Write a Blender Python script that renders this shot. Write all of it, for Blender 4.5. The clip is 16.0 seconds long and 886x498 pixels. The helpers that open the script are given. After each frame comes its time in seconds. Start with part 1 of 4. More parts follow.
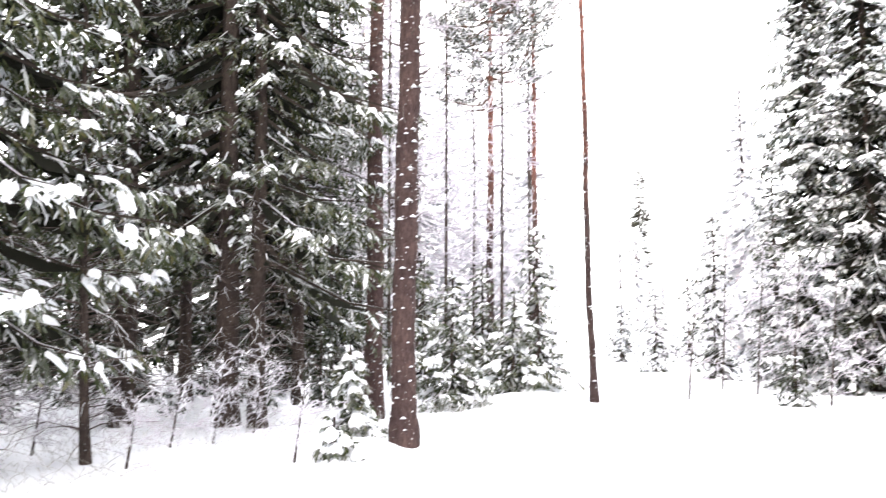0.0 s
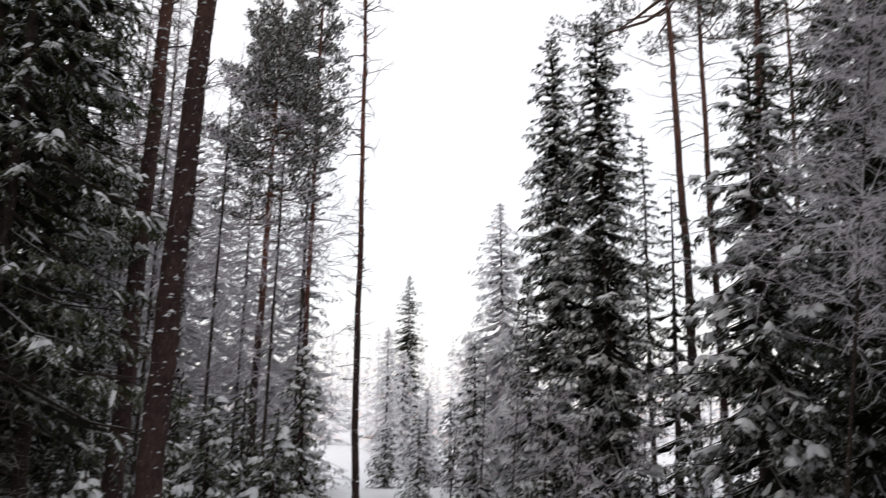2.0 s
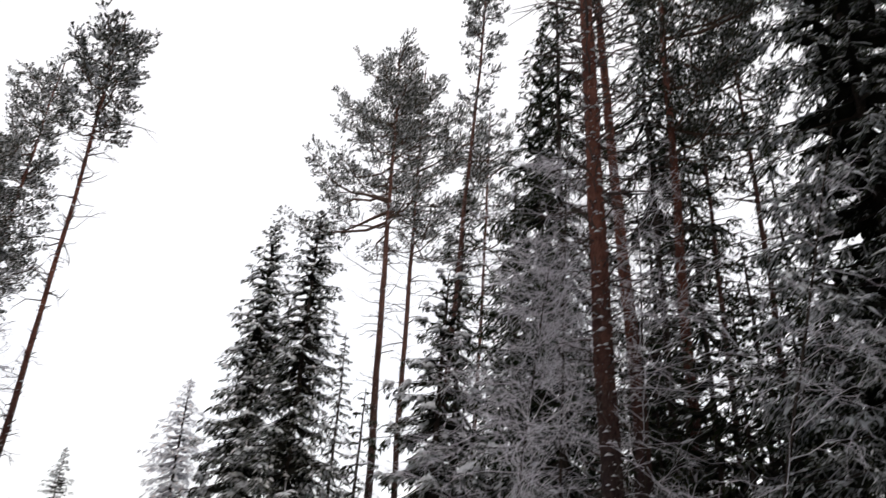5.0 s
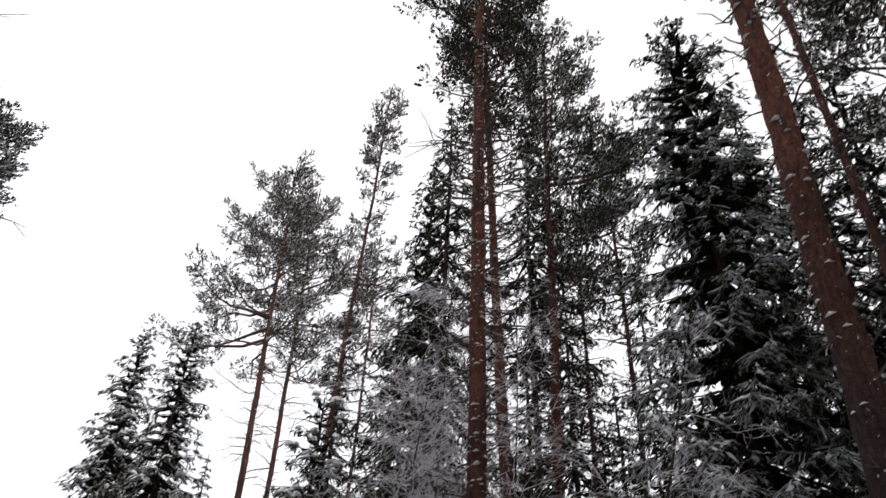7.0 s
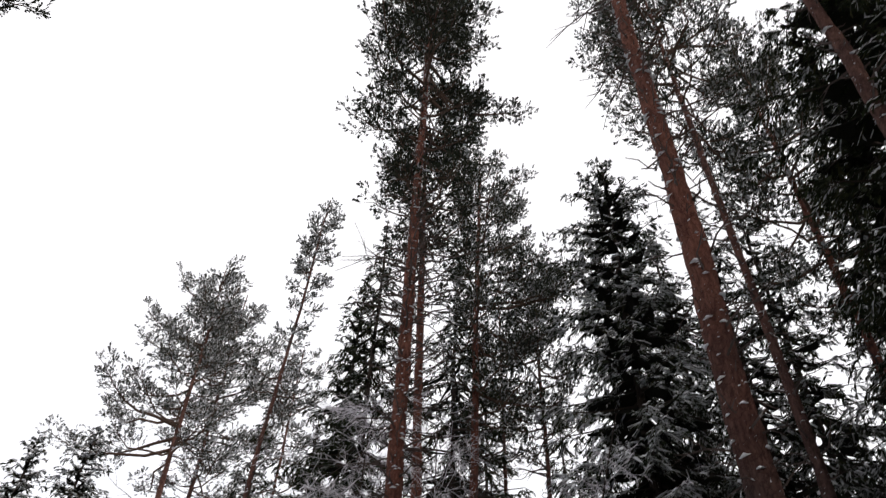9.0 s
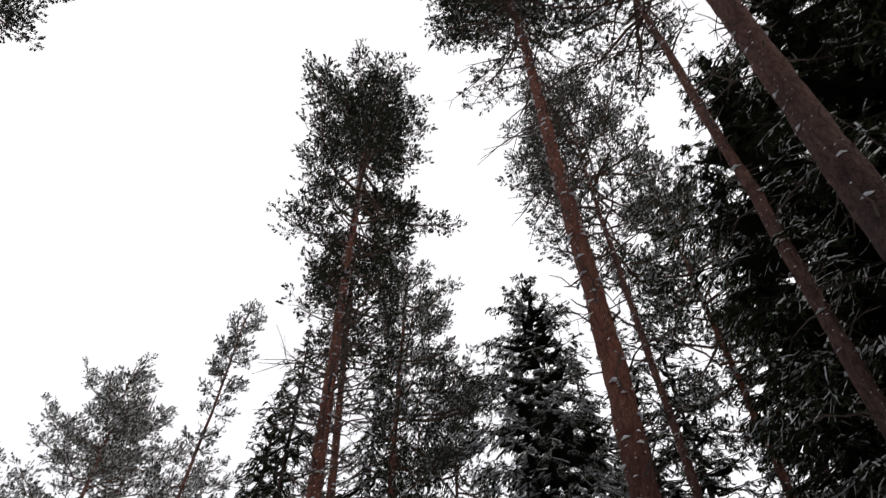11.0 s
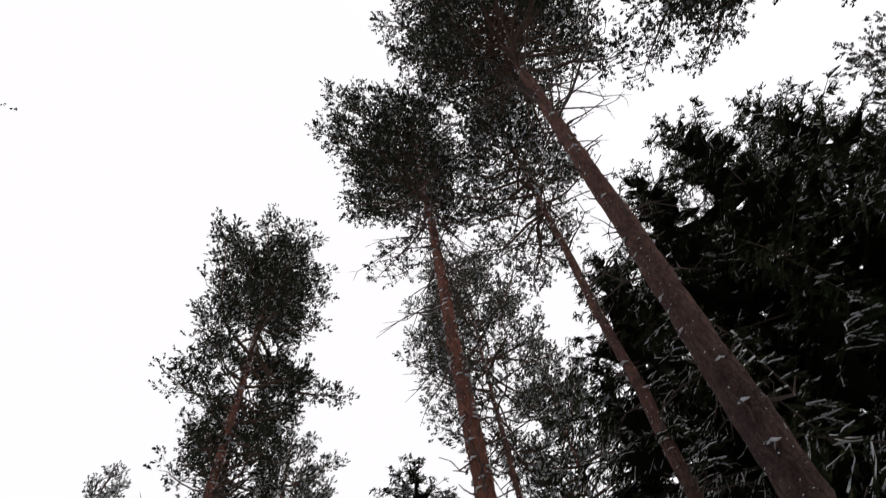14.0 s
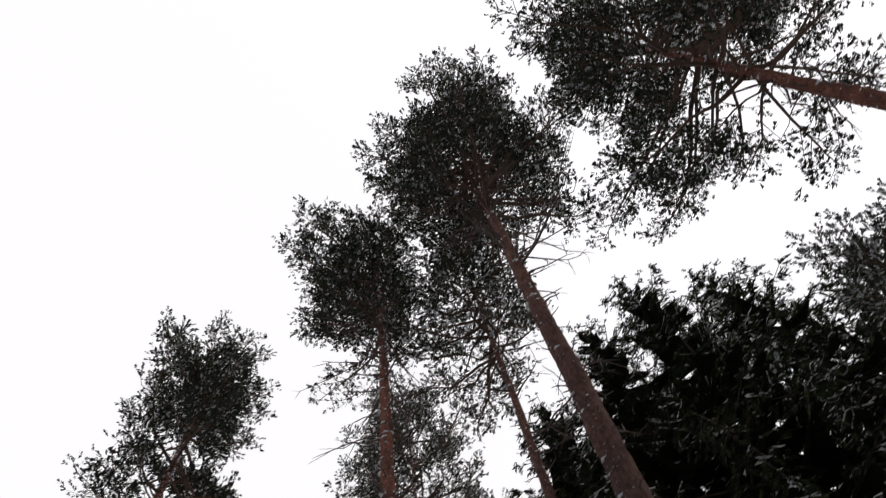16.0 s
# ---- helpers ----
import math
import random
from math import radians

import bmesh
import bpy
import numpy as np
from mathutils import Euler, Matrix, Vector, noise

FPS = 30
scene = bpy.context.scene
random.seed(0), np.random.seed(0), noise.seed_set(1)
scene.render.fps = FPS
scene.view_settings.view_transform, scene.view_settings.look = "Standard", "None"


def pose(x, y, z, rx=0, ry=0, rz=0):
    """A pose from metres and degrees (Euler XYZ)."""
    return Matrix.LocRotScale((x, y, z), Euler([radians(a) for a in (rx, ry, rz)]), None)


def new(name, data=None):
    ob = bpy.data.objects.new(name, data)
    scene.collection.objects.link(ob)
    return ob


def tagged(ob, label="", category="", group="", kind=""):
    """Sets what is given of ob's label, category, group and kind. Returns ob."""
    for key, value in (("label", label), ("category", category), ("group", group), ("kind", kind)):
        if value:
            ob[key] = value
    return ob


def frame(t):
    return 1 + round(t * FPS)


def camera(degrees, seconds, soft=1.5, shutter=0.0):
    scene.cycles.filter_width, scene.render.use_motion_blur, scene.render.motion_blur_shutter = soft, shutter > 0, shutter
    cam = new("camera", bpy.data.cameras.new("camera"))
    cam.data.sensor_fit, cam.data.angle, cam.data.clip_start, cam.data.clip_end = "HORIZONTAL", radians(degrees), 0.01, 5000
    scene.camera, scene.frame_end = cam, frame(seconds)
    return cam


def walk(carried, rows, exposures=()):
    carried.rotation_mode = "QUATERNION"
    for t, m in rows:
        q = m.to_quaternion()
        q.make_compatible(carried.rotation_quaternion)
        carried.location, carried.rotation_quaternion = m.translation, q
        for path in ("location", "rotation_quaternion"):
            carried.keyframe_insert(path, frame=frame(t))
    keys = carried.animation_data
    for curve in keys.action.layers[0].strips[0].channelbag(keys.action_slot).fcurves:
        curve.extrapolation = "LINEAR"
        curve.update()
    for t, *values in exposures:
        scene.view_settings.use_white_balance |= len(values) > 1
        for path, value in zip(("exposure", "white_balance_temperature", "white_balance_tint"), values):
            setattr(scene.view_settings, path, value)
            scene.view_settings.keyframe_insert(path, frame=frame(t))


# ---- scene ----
EYE = 1.7
cam = camera(61.3, 16.0, soft=1.1, shutter=0.55)
walk(cam, [
    (0, pose(0, 0, EYE, 92.49, 0.53, 12.50)),
    (0.5, pose(0, 0, EYE, 94.37, 0.06, 8.26)),
    (1, pose(0, 0, EYE, 96.87, -0.19, 3.84)),
    (1.5, pose(0, 0, EYE, 99.37, -0.43, -0.66)),
    (2, pose(0, 0, EYE, 101.71, -0.79, -5.04)),
    (2.5, pose(0, 0, EYE, 103.89, -1.10, -9.33)),
    (3, pose(0, 0, EYE, 106.10, -1.47, -13.64)),
    (3.5, pose(0, 0, EYE, 108.60, -1.91, -17.94)),
    (4, pose(0, 0, EYE, 111.33, -2.35, -22.05)),
    (4.5, pose(0, 0, EYE, 114.19, -2.61, -25.83)),
    (4.7, pose(0, 0, EYE, 115.31, -2.74, -27.26)),
    (6.8, pose(0, 0, EYE, 125.94, -1.81, -38.12)),
    (7, pose(0, 0, EYE, 126.90, -1.82, -39.00)),
    (7.5, pose(0, 0, EYE, 129.28, -1.69, -40.88)),
    (8, pose(0, 0, EYE, 131.66, -1.57, -42.63)),
    (8.5, pose(0, 0, EYE, 134.02, -1.53, -44.29)),
    (9, pose(0, 0, EYE, 136.13, -1.41, -45.84)),
    (9.2, pose(0, 0, EYE, 137.00, -1.48, -46.50)),
    (11.3, pose(0, 0, EYE, 145.69, 1.47, -52.55)),
    (11.5, pose(0, 0, EYE, 146.50, 1.77, -53.02)),
    (12, pose(0, 0, EYE, 148.55, 2.51, -54.33)),
    (12.5, pose(0, 0, EYE, 150.63, 3.33, -55.57)),
    (13, pose(0, 0, EYE, 152.79, 4.13, -57.06)),
    (13.5, pose(0, 0, EYE, 155.01, 4.79, -58.65)),
    (14, pose(0, 0, EYE, 157.32, 5.13, -60.20)),
    (14.5, pose(0, 0, EYE, 159.71, 5.17, -61.87)),
    (15, pose(0, 0, EYE, 162.18, 5.10, -63.66)),
    (15.5, pose(0, 0, EYE, 164.58, 5.33, -65.83)),
    (16, pose(0, 0, EYE, 166.68, 5.83, -68.67)),
], exposures=[
    (0, 2.75, 6500, 12.5), (0.5, 2.0, 6500, 12.5), (1.0, 0.95, 6500, 12.5), (1.5, 0.2, 6500, 12.5), (2.0, -0.15, 6500, 12.5), (4.7, -0.1, 6500, 12.5), (9.0, -0.05, 6500, 12.5), (12.0, -0.2, 6500, 12.5), (16.0, -0.2, 6500, 12.5),
])

# ---- world: thick overcast ----
SUN_EL, SUN_ROT = radians(32), radians(200)
world = bpy.data.worlds.new("overcast_sky")
scene.world = world
world.use_nodes = True
wn, wl = world.node_tree.nodes, world.node_tree.links
wn.clear()
sky = wn.new("ShaderNodeTexSky")
sky.sky_type, sky.sun_disc, sky.sun_elevation, sky.sun_rotation = "NISHITA", False, SUN_EL, SUN_ROT
sky.air_density, sky.dust_density = 1.0, 4.0
clear = wn.new("ShaderNodeBackground")
clear.inputs["Strength"].default_value = 0.05
cloud = wn.new("ShaderNodeBackground")
cloud.inputs["Color"].default_value = (1.0, 0.985, 0.965, 1)
cloud.inputs["Strength"].default_value = 1.1
both = wn.new("ShaderNodeAddShader")
out = wn.new("ShaderNodeOutputWorld")
wl.new(sky.outputs[0], clear.inputs["Color"])
wl.new(clear.outputs[0], both.inputs[0])
wl.new(cloud.outputs[0], both.inputs[1])
wl.new(both.outputs[0], out.inputs["Surface"])

sun = new("sun", bpy.data.lights.new("sun", "SUN"))
sun.data.energy, sun.data.angle, sun.data.color = 0.5, radians(60), (1.0, 0.97, 0.93)
sun.matrix_world = pose(0, 0, 60, 58, 0, 20)


# ---- materials ----
def nodes_of(name, rough, gloss=0.06):
    m = bpy.data.materials.new(name)
    m.use_nodes = True
    nt = m.node_tree
    b = nt.nodes["Principled BSDF"]
    b.inputs["Roughness"].default_value = rough
    b.inputs["Specular IOR Level"].default_value = gloss
    return m, nt, b


def add_noise(nt, scale, detail=4, coords="Object", stretch=None):
    tc = nt.nodes.new("ShaderNodeTexCoord")
    n = nt.nodes.new("ShaderNodeTexNoise")
    n.inputs["Scale"].default_value, n.inputs["Detail"].default_value = scale, detail
    if stretch:
        mp = nt.nodes.new("ShaderNodeMapping")
        mp.inputs["Scale"].default_value = stretch
        nt.links.new(tc.outputs[coords], mp.inputs["Vector"])
        nt.links.new(mp.outputs[0], n.inputs["Vector"])
    else:
        nt.links.new(tc.outputs[coords], n.inputs["Vector"])
    return n.outputs["Fac"]


def ramp(nt, fac, stops):
    r = nt.nodes.new("ShaderNodeValToRGB")
    el = r.color_ramp.elements
    while len(el) < len(stops):
        el.new(0.5)
    for e, (p, c) in zip(el, stops):
        e.position, e.color = p, (*c, 1)
    nt.links.new(fac, r.inputs[0])
    return r.outputs[0]


def mix(nt, fac, a, b):
    m = nt.nodes.new("ShaderNodeMix")
    m.data_type = "RGBA"
    for socket, value in ((m.inputs["Factor"], fac), (m.inputs["A"], a), (m.inputs["B"], b)):
        if isinstance(value, (tuple, float, int)):
            socket.default_value = (*value, 1) if isinstance(value, tuple) else value
        else:
            nt.links.new(value, socket)
    return m.outputs["Result"]


def calc(nt, op, a, b, clamp=False):
    m = nt.nodes.new("ShaderNodeMath")
    m.operation, m.use_clamp = op, clamp
    for socket, value in ((m.inputs[0], a), (m.inputs[1], b)):
        if isinstance(value, (float, int)):
            socket.default_value = value
        else:
            nt.links.new(value, socket)
    return m.outputs[0]


def normal_z(nt):
    g = nt.nodes.new("ShaderNodeNewGeometry")
    s = nt.nodes.new("ShaderNodeSeparateXYZ")
    nt.links.new(g.outputs["Normal"], s.inputs[0])
    return s.outputs["Z"]


def island(nt):
    g = nt.nodes.new("ShaderNodeNewGeometry")
    return g.outputs["Random Per Island"]


def bump(nt, bsdf, height, strength, distance):
    b = nt.nodes.new("ShaderNodeBump")
    b.inputs["Strength"].default_value, b.inputs["Distance"].default_value = strength, distance
    nt.links.new(height, b.inputs["Height"])
    nt.links.new(b.outputs[0], bsdf.inputs["Normal"])


SNOW_WHITE = (0.80, 0.81, 0.84)


def snow_material(name, rough=0.7):
    m, nt, b = nodes_of(name, rough)
    big = add_noise(nt, 1.7)
    nt.links.new(ramp(nt, big, [(0.3, (0.74, 0.76, 0.80)), (0.7, (0.84, 0.85, 0.87))]), b.inputs["Base Color"])
    bump(nt, b, add_noise(nt, 45, 5), 0.35, 0.02)
    return m


def needle_material(name, dark, light, frost, start, coat):
    """Needles, their hue varied by shoot, with rime caught on the upper faces."""
    m, nt, b = nodes_of(name, 0.6)
    green = ramp(nt, island(nt), [(0.0, dark), (0.7, light), (1.0, (light[0] * 1.5, light[1] * 1.15, light[2]))])
    up = calc(nt, "SUBTRACT", normal_z(nt), start, True)
    rime = calc(nt, "MULTIPLY", up, ramp(nt, add_noise(nt, 9, 3), [(0.35, (0, 0, 0)), (0.65, (1, 1, 1))]))
    whole = calc(nt, "MULTIPLY", calc(nt, "GREATER_THAN", shoot(nt), 1.0 - coat), 0.55 if coat < 0.5 else 0.85)
    cover = calc(nt, "MAXIMUM", calc(nt, "MULTIPLY", rime, frost, True), whole)
    nt.links.new(mix(nt, cover, green, SNOW_WHITE), b.inputs["Base Color"])
    return m


def shoot(nt):
    """A second random value for each shoot."""
    return calc(nt, "FRACT", calc(nt, "MULTIPLY", island(nt), 37.7), 0.0)


def bark_material(name, low, high, from_z, to_z, frost):
    """Plated bark that turns from low to high along the stem."""
    m, nt, b = nodes_of(name, 0.85)
    tc = nt.nodes.new("ShaderNodeTexCoord")
    sep = nt.nodes.new("ShaderNodeSeparateXYZ")
    nt.links.new(tc.outputs["Object"], sep.inputs[0])
    mr = nt.nodes.new("ShaderNodeMapRange")
    mr.inputs["From Min"].default_value, mr.inputs["From Max"].default_value = from_z, to_z
    wob = calc(nt, "MULTIPLY_ADD", add_noise(nt, 1.1, 3), 5.0)
    nt.links.new(calc(nt, "ADD", sep.outputs["Z"], wob), mr.inputs["Value"])
    base = mix(nt, mr.outputs[0], low, high)
    plates = nt.nodes.new("ShaderNodeTexVoronoi")
    plates.feature = "DISTANCE_TO_EDGE"
    plates.inputs["Scale"].default_value = 13
    mp = nt.nodes.new("ShaderNodeMapping")
    mp.inputs["Scale"].default_value = (1.6, 1.6, 0.45)
    nt.links.new(tc.outputs["Object"], mp.inputs["Vector"])
    warp = nt.nodes.new("ShaderNodeTexNoise")
    warp.inputs["Scale"].default_value, warp.inputs["Detail"].default_value = 7, 4
    nt.links.new(tc.outputs["Object"], warp.inputs["Vector"])
    off = nt.nodes.new("ShaderNodeVectorMath")
    off.operation = "MULTIPLY_ADD"
    off.inputs[1].default_value = (0.35, 0.35, 0.35)
    nt.links.new(warp.outputs["Color"], off.inputs[0])
    nt.links.new(mp.outputs[0], off.inputs[2])
    nt.links.new(off.outputs[0], plates.inputs["Vector"])
    crack = ramp(nt, plates.outputs["Distance"], [(0.0, (0.62, 0.60, 0.60)), (0.10, (1, 1, 1))])
    grain = ramp(nt, add_noise(nt, 30, 5, stretch=(1, 1, 0.3)), [(0.3, (0.62, 0.62, 0.62)), (0.7, (1.2, 1.2, 1.2))])
    patch = ramp(nt, add_noise(nt, 3.3, 3), [(0.35, (0.75, 0.75, 0.78)), (0.65, (1.1, 1.08, 1.05))])
    col = base
    for layer in (crack, grain, patch):
        mul = nt.nodes.new("ShaderNodeMix")
        mul.data_type, mul.blend_type = "RGBA", "MULTIPLY"
        mul.inputs["Factor"].default_value = 1.0
        nt.links.new(col, mul.inputs["A"])
        nt.links.new(layer, mul.inputs["B"])
        col = mul.outputs["Result"]
    fleck = ramp(nt, add_noise(nt, 26, 2), [(0.70 - frost, (0, 0, 0)), (0.73 - frost, (1, 1, 1))])
    nt.links.new(mix(nt, fleck, col, (0.72, 0.73, 0.76)), b.inputs["Base Color"])
    bump(nt, b, calc(nt, "ADD", crack, grain), 0.9, 0.02)
    return m


def twig_material(name, wood, start, gain):
    """Bare twigs with rime along their upper side."""
    m, nt, b = nodes_of(name, 0.8)
    tint = ramp(nt, island(nt), [(0.0, tuple(c * 0.7 for c in wood)), (1.0, tuple(c * 1.3 for c in wood))])
    up = calc(nt, "MULTIPLY", calc(nt, "SUBTRACT", normal_z(nt), start), gain, True)
    nt.links.new(mix(nt, up, tint, SNOW_WHITE), b.inputs["Base Color"])
    return m


M_SNOW = snow_material("lying_snow")
M_GROUND = snow_material("ground_snow")
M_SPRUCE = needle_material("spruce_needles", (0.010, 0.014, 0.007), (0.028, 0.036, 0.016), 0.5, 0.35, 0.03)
# rime-dusted copy of M_SPRUCE, light at the track's edge put into its colour
M_GREEN = needle_material("lit_dusted_spruce_needles", (0.022, 0.028, 0.014), (0.055, 0.066, 0.032), 0.6, 0.25, 0.09)
M_DUST = needle_material("snow_dusted_spruce_needles", (0.013, 0.017, 0.010), (0.032, 0.040, 0.020), 0.9, 0.1, 0.2)
# distance haze is put into these two pale needle colours, along with rime
M_RIMEHAZE = needle_material("hazed_rimed_spruce_needles", (0.15, 0.155, 0.16), (0.40, 0.41, 0.425), 0.9, 0.1, 0.4)
M_WHITE = needle_material("hazed_rimed_boughs", (0.52, 0.53, 0.55), (0.72, 0.73, 0.75), 0.9, 0.0, 0.6)
M_PINE = needle_material("pine_needles", (0.011, 0.014, 0.010), (0.028, 0.034, 0.021), 0.6, 0.35, 0.06)
M_PINEF = needle_material("frosted_pine_needles", (0.020, 0.024, 0.019), (0.050, 0.057, 0.042), 0.9, 0.1, 0.18)
# frosted pines further off, with the misty air put into their paler needles
M_PINEH = needle_material("hazed_hoary_pine_needles", (0.030, 0.034, 0.030), (0.078, 0.084, 0.072), 0.9, 0.05, 0.28)
# inner sheets of the pale spruces, greyed to carry the same haze
M_PALE = twig_material("hazed_inner_sheets", (0.22, 0.225, 0.24), 0.2, 0.8)
# near-black sheets that stand in for the shade inside the boughs
M_INNER = twig_material("inner_shade", (0.016, 0.016, 0.012), 0.8, 1.0)
M_BARK = bark_material("pine_bark", (0.086, 0.057, 0.053), (0.175, 0.092, 0.075), 8.5, 14.0, 0.0)
M_RED = bark_material("red_pine_bark", (0.066, 0.046, 0.043), (0.205, 0.090, 0.068), 7.0, 10.5, 0.0)
M_SBARK = bark_material("spruce_bark", (0.065, 0.050, 0.043), (0.07, 0.055, 0.047), 3.0, 9.0, 0.0)
M_TWIG = twig_material("dead_twigs", (0.085, 0.066, 0.06), -0.25, 0.85)
M_BOUGH = twig_material("spruce_bough_wood", (0.045, 0.036, 0.030), 0.35, 1.2)
M_LIMB = twig_material("limb_bark", (0.085, 0.055, 0.042), 0.5, 1.4)
M_RIMETWIG = twig_material("rimed_twigs", (0.42, 0.385, 0.43), -0.5, 1.1)
M_HOAR = twig_material("hoar_twigs", (0.70, 0.66, 0.71), -0.6, 1.2)
M_GRASS = twig_material("rimed_grass", (0.22, 0.20, 0.18), -0.5, 1.1)


# ---- mesh tools ----
class Soup:
    """Triangles gathered in numpy blocks, then linked as one mesh."""

    def __init__(self):
        self.v, self.f, self.n = [], [], 0

    def add(self, verts, faces):
        count, k = verts.shape[0], verts.shape[1]
        if count == 0:
            return
        self.v.append(verts.reshape(-1, 3))
        self.f.append((faces[None] + (self.n + np.arange(count) * k)[:, None, None]).reshape(-1, 3))
        self.n += count * k

    def mesh(self, name, material, smooth=False):
        me = bpy.data.meshes.new(name)
        v = np.concatenate(self.v).astype(np.float32)
        f = np.concatenate(self.f).astype(np.int32)
        me.vertices.add(len(v))
        me.vertices.foreach_set("co", v.ravel())
        me.loops.add(f.size)
        me.loops.foreach_set("vertex_index", f.ravel())
        me.polygons.add(len(f))
        me.polygons.foreach_set("loop_start", np.arange(0, f.size, 3, dtype=np.int32))
        me.polygons.foreach_set("use_smooth", np.full(len(f), smooth or "snow" in name))
        me.update(calc_edges=True)
        me.materials.append(material)
        return me


def unit(a):
    return a / (np.linalg.norm(a, axis=-1, keepdims=True) + 1e-9)


SPIN = np.array([(0, 1, 2), (0, 2, 3), (0, 3, 1), (4, 2, 1), (4, 3, 2), (4, 1, 3)])
DIAMOND = np.array([(0, 1, 2), (0, 2, 3)])
UP = np.array((0.0, 0.0, 1.0))


def spindles(s, a, b, w, h, faces=SPIN, at=0.45):
    """Slim three-sided bodies from a to b; h: how far the third edge stands up (or hangs, if negative)."""
    d = unit(b - a)
    side = unit(np.cross(d, UP) + 1e-4)
    mid = a + (b - a) * at
    w, h = np.asarray(w)[:, None], np.asarray(h)[:, None]
    s.add(np.stack([a, mid + side * w, mid + UP * h, mid - side * w, b], 1), faces)


PAD = np.array([(0, 1 + k, 1 + (k + 1) % 6) for k in range(6)] + [f for k in range(6) for f in ((1 + k, 7 + k, 7 + (k + 1) % 6), (1 + k, 7 + (k + 1) % 6, 1 + (k + 1) % 6))])
HEX = PAD[:6]


def domes(s, mid, d, length, w, h, rng, full=False):
    """Rounded pads of snow along d, with uneven rims; full: with a bulging flank."""
    n = len(w)
    flat = unit(d * np.array((1, 1, 0.6)) + 1e-4)
    side = unit(np.cross(flat, UP) + 1e-4)
    a = np.arange(6) * np.pi / 3
    rows = [mid + UP * h[:, None]]
    for grow, drop in ((0.74, -0.62), (1.0, 0.35)) if full else ((1.0, 0.3),):
        for t in a:
            far, broad = (grow * (0.8 + 0.4 * rng.random(n)) for _ in (0, 1))
            rows.append(mid - UP * (h * drop)[:, None] + flat * (math.cos(t) * length * far)[:, None] + side * (math.sin(t) * w * broad)[:, None])
    s.add(np.stack(rows, 1), PAD if full else HEX)


STRIP = np.array([(0, 1, 2), (1, 3, 4), (1, 4, 2), (3, 5, 4)])


def fingers(s, a, d, length, w, twist, bend):
    """Blunt needled shoots of even width, bent towards the tip."""
    side = unit(np.cross(d, UP) + 1e-4)
    wide = (side * np.cos(twist)[:, None] + np.cross(side, d) * np.sin(twist)[:, None]) * w[:, None]
    step = d * length[:, None]
    sag = UP * (bend * length)[:, None]
    p1, p2 = a + step * 0.22, a + step * 0.75 + sag * 0.5
    s.add(np.stack([a, p1 + wide, p1 - wide, p2 + wide * 0.9, p2 - wide * 0.9, a + step + sag], 1), STRIP)


def blades(s, a, d, length, w, twist):
    """Flat shoots: diamonds along d, turned by twist."""
    side = unit(np.cross(d, UP) + 1e-4)
    lift = np.cross(side, d)
    wide = side * np.cos(twist)[:, None] + lift * np.sin(twist)[:, None]
    mid = a + d * (length * 0.45)[:, None]
    s.add(np.stack([a, mid + wide * w[:, None], a + d * length[:, None], mid - wide * w[:, None]], 1), DIAMOND)


WEDGE = np.array([(0, 1, 2)])


def wedges(s, a, d, length, w, twist):
    """Needle brushes: narrow at the foot, blunt and ragged at the end."""
    side = unit(np.cross(d, UP) + 1e-4)
    wide = (side * np.cos(twist)[:, None] + np.cross(side, d) * np.sin(twist)[:, None]) * w[:, None]
    end = a + d * length[:, None]
    s.add(np.stack([a, end + wide, end - wide - d * (length * 0.35)[:, None]], 1), WEDGE)


def tubes(s, p, r, sides=3):
    """Tapered tubes along polylines p (n, k, 3) with radii r (n, k)."""
    n, k = r.shape
    t = unit(np.gradient(p, axis=1))
    ref = np.where(np.abs(t[..., 2:3]) > 0.9, np.array((1.0, 0, 0)), UP)
    u = unit(np.cross(t, ref))
    v = np.cross(u, t)
    a = np.arange(sides) * 2 * np.pi / sides + 0.5
    ring = p[:, :, None] + (u[:, :, None] * np.cos(a)[:, None] + v[:, :, None] * np.sin(a)[:, None]) * r[:, :, None, None]
    f = []
    for i in range(k - 1):
        for j in range(sides):
            q, e = i * sides + j, i * sides + (j + 1) % sides
            f += [(q, e, e + sides), (q, e + sides, q + sides)]
    s.add(ring.reshape(n, k * sides, 3), np.array(f))


def part(name, mesh, parent, label="", kind=""):
    ob = new(name, mesh)
    ob.parent = parent
    return tagged(ob, label=label, kind=kind)


# ---- the lie of the land ----
def land(x, y):
    """Height of the snow: the track falls away from the camera, with a low bank along its left side."""
    x, y = np.asarray(x, float), np.asarray(y, float)
    z = -0.055 * np.clip(y, -6, 45)
    edge = -0.9 - 2.6 * np.exp(-((y - 6.0) / 4.5) ** 2) + 0.25 * np.sin(y * 0.7)
    bank = 1 / (1 + np.exp(np.clip((x - edge) * 5.0, -40, 40)))
    bumps = 0.06 * np.sin(1.9 * x + 0.6 * np.sin(1.3 * y)) * np.sin(1.6 * y + 1.0) + 0.035 * np.sin(4.3 * x + 1.7) * np.sin(3.7 * y)
    ridge = np.exp(-((x - edge + 0.55) / 0.6) ** 2) * np.clip((y - 8.6) / 1.6, 0, 1) * np.clip((22 - y) / 6, 0, 1) * (0.20 + 0.06 * np.sin(2.1 * y + 1.3 * x) + 0.04 * np.sin(5.3 * y - 2.2 * x))
    wood = np.clip((x - 0.12 * y - 2.5) / 2.5, 0, 1) * 0.15
    return z + bank * (0.10 + bumps) + ridge + wood + 0.012 * np.sin(2.3 * x) * np.sin(0.9 * y + 0.5)


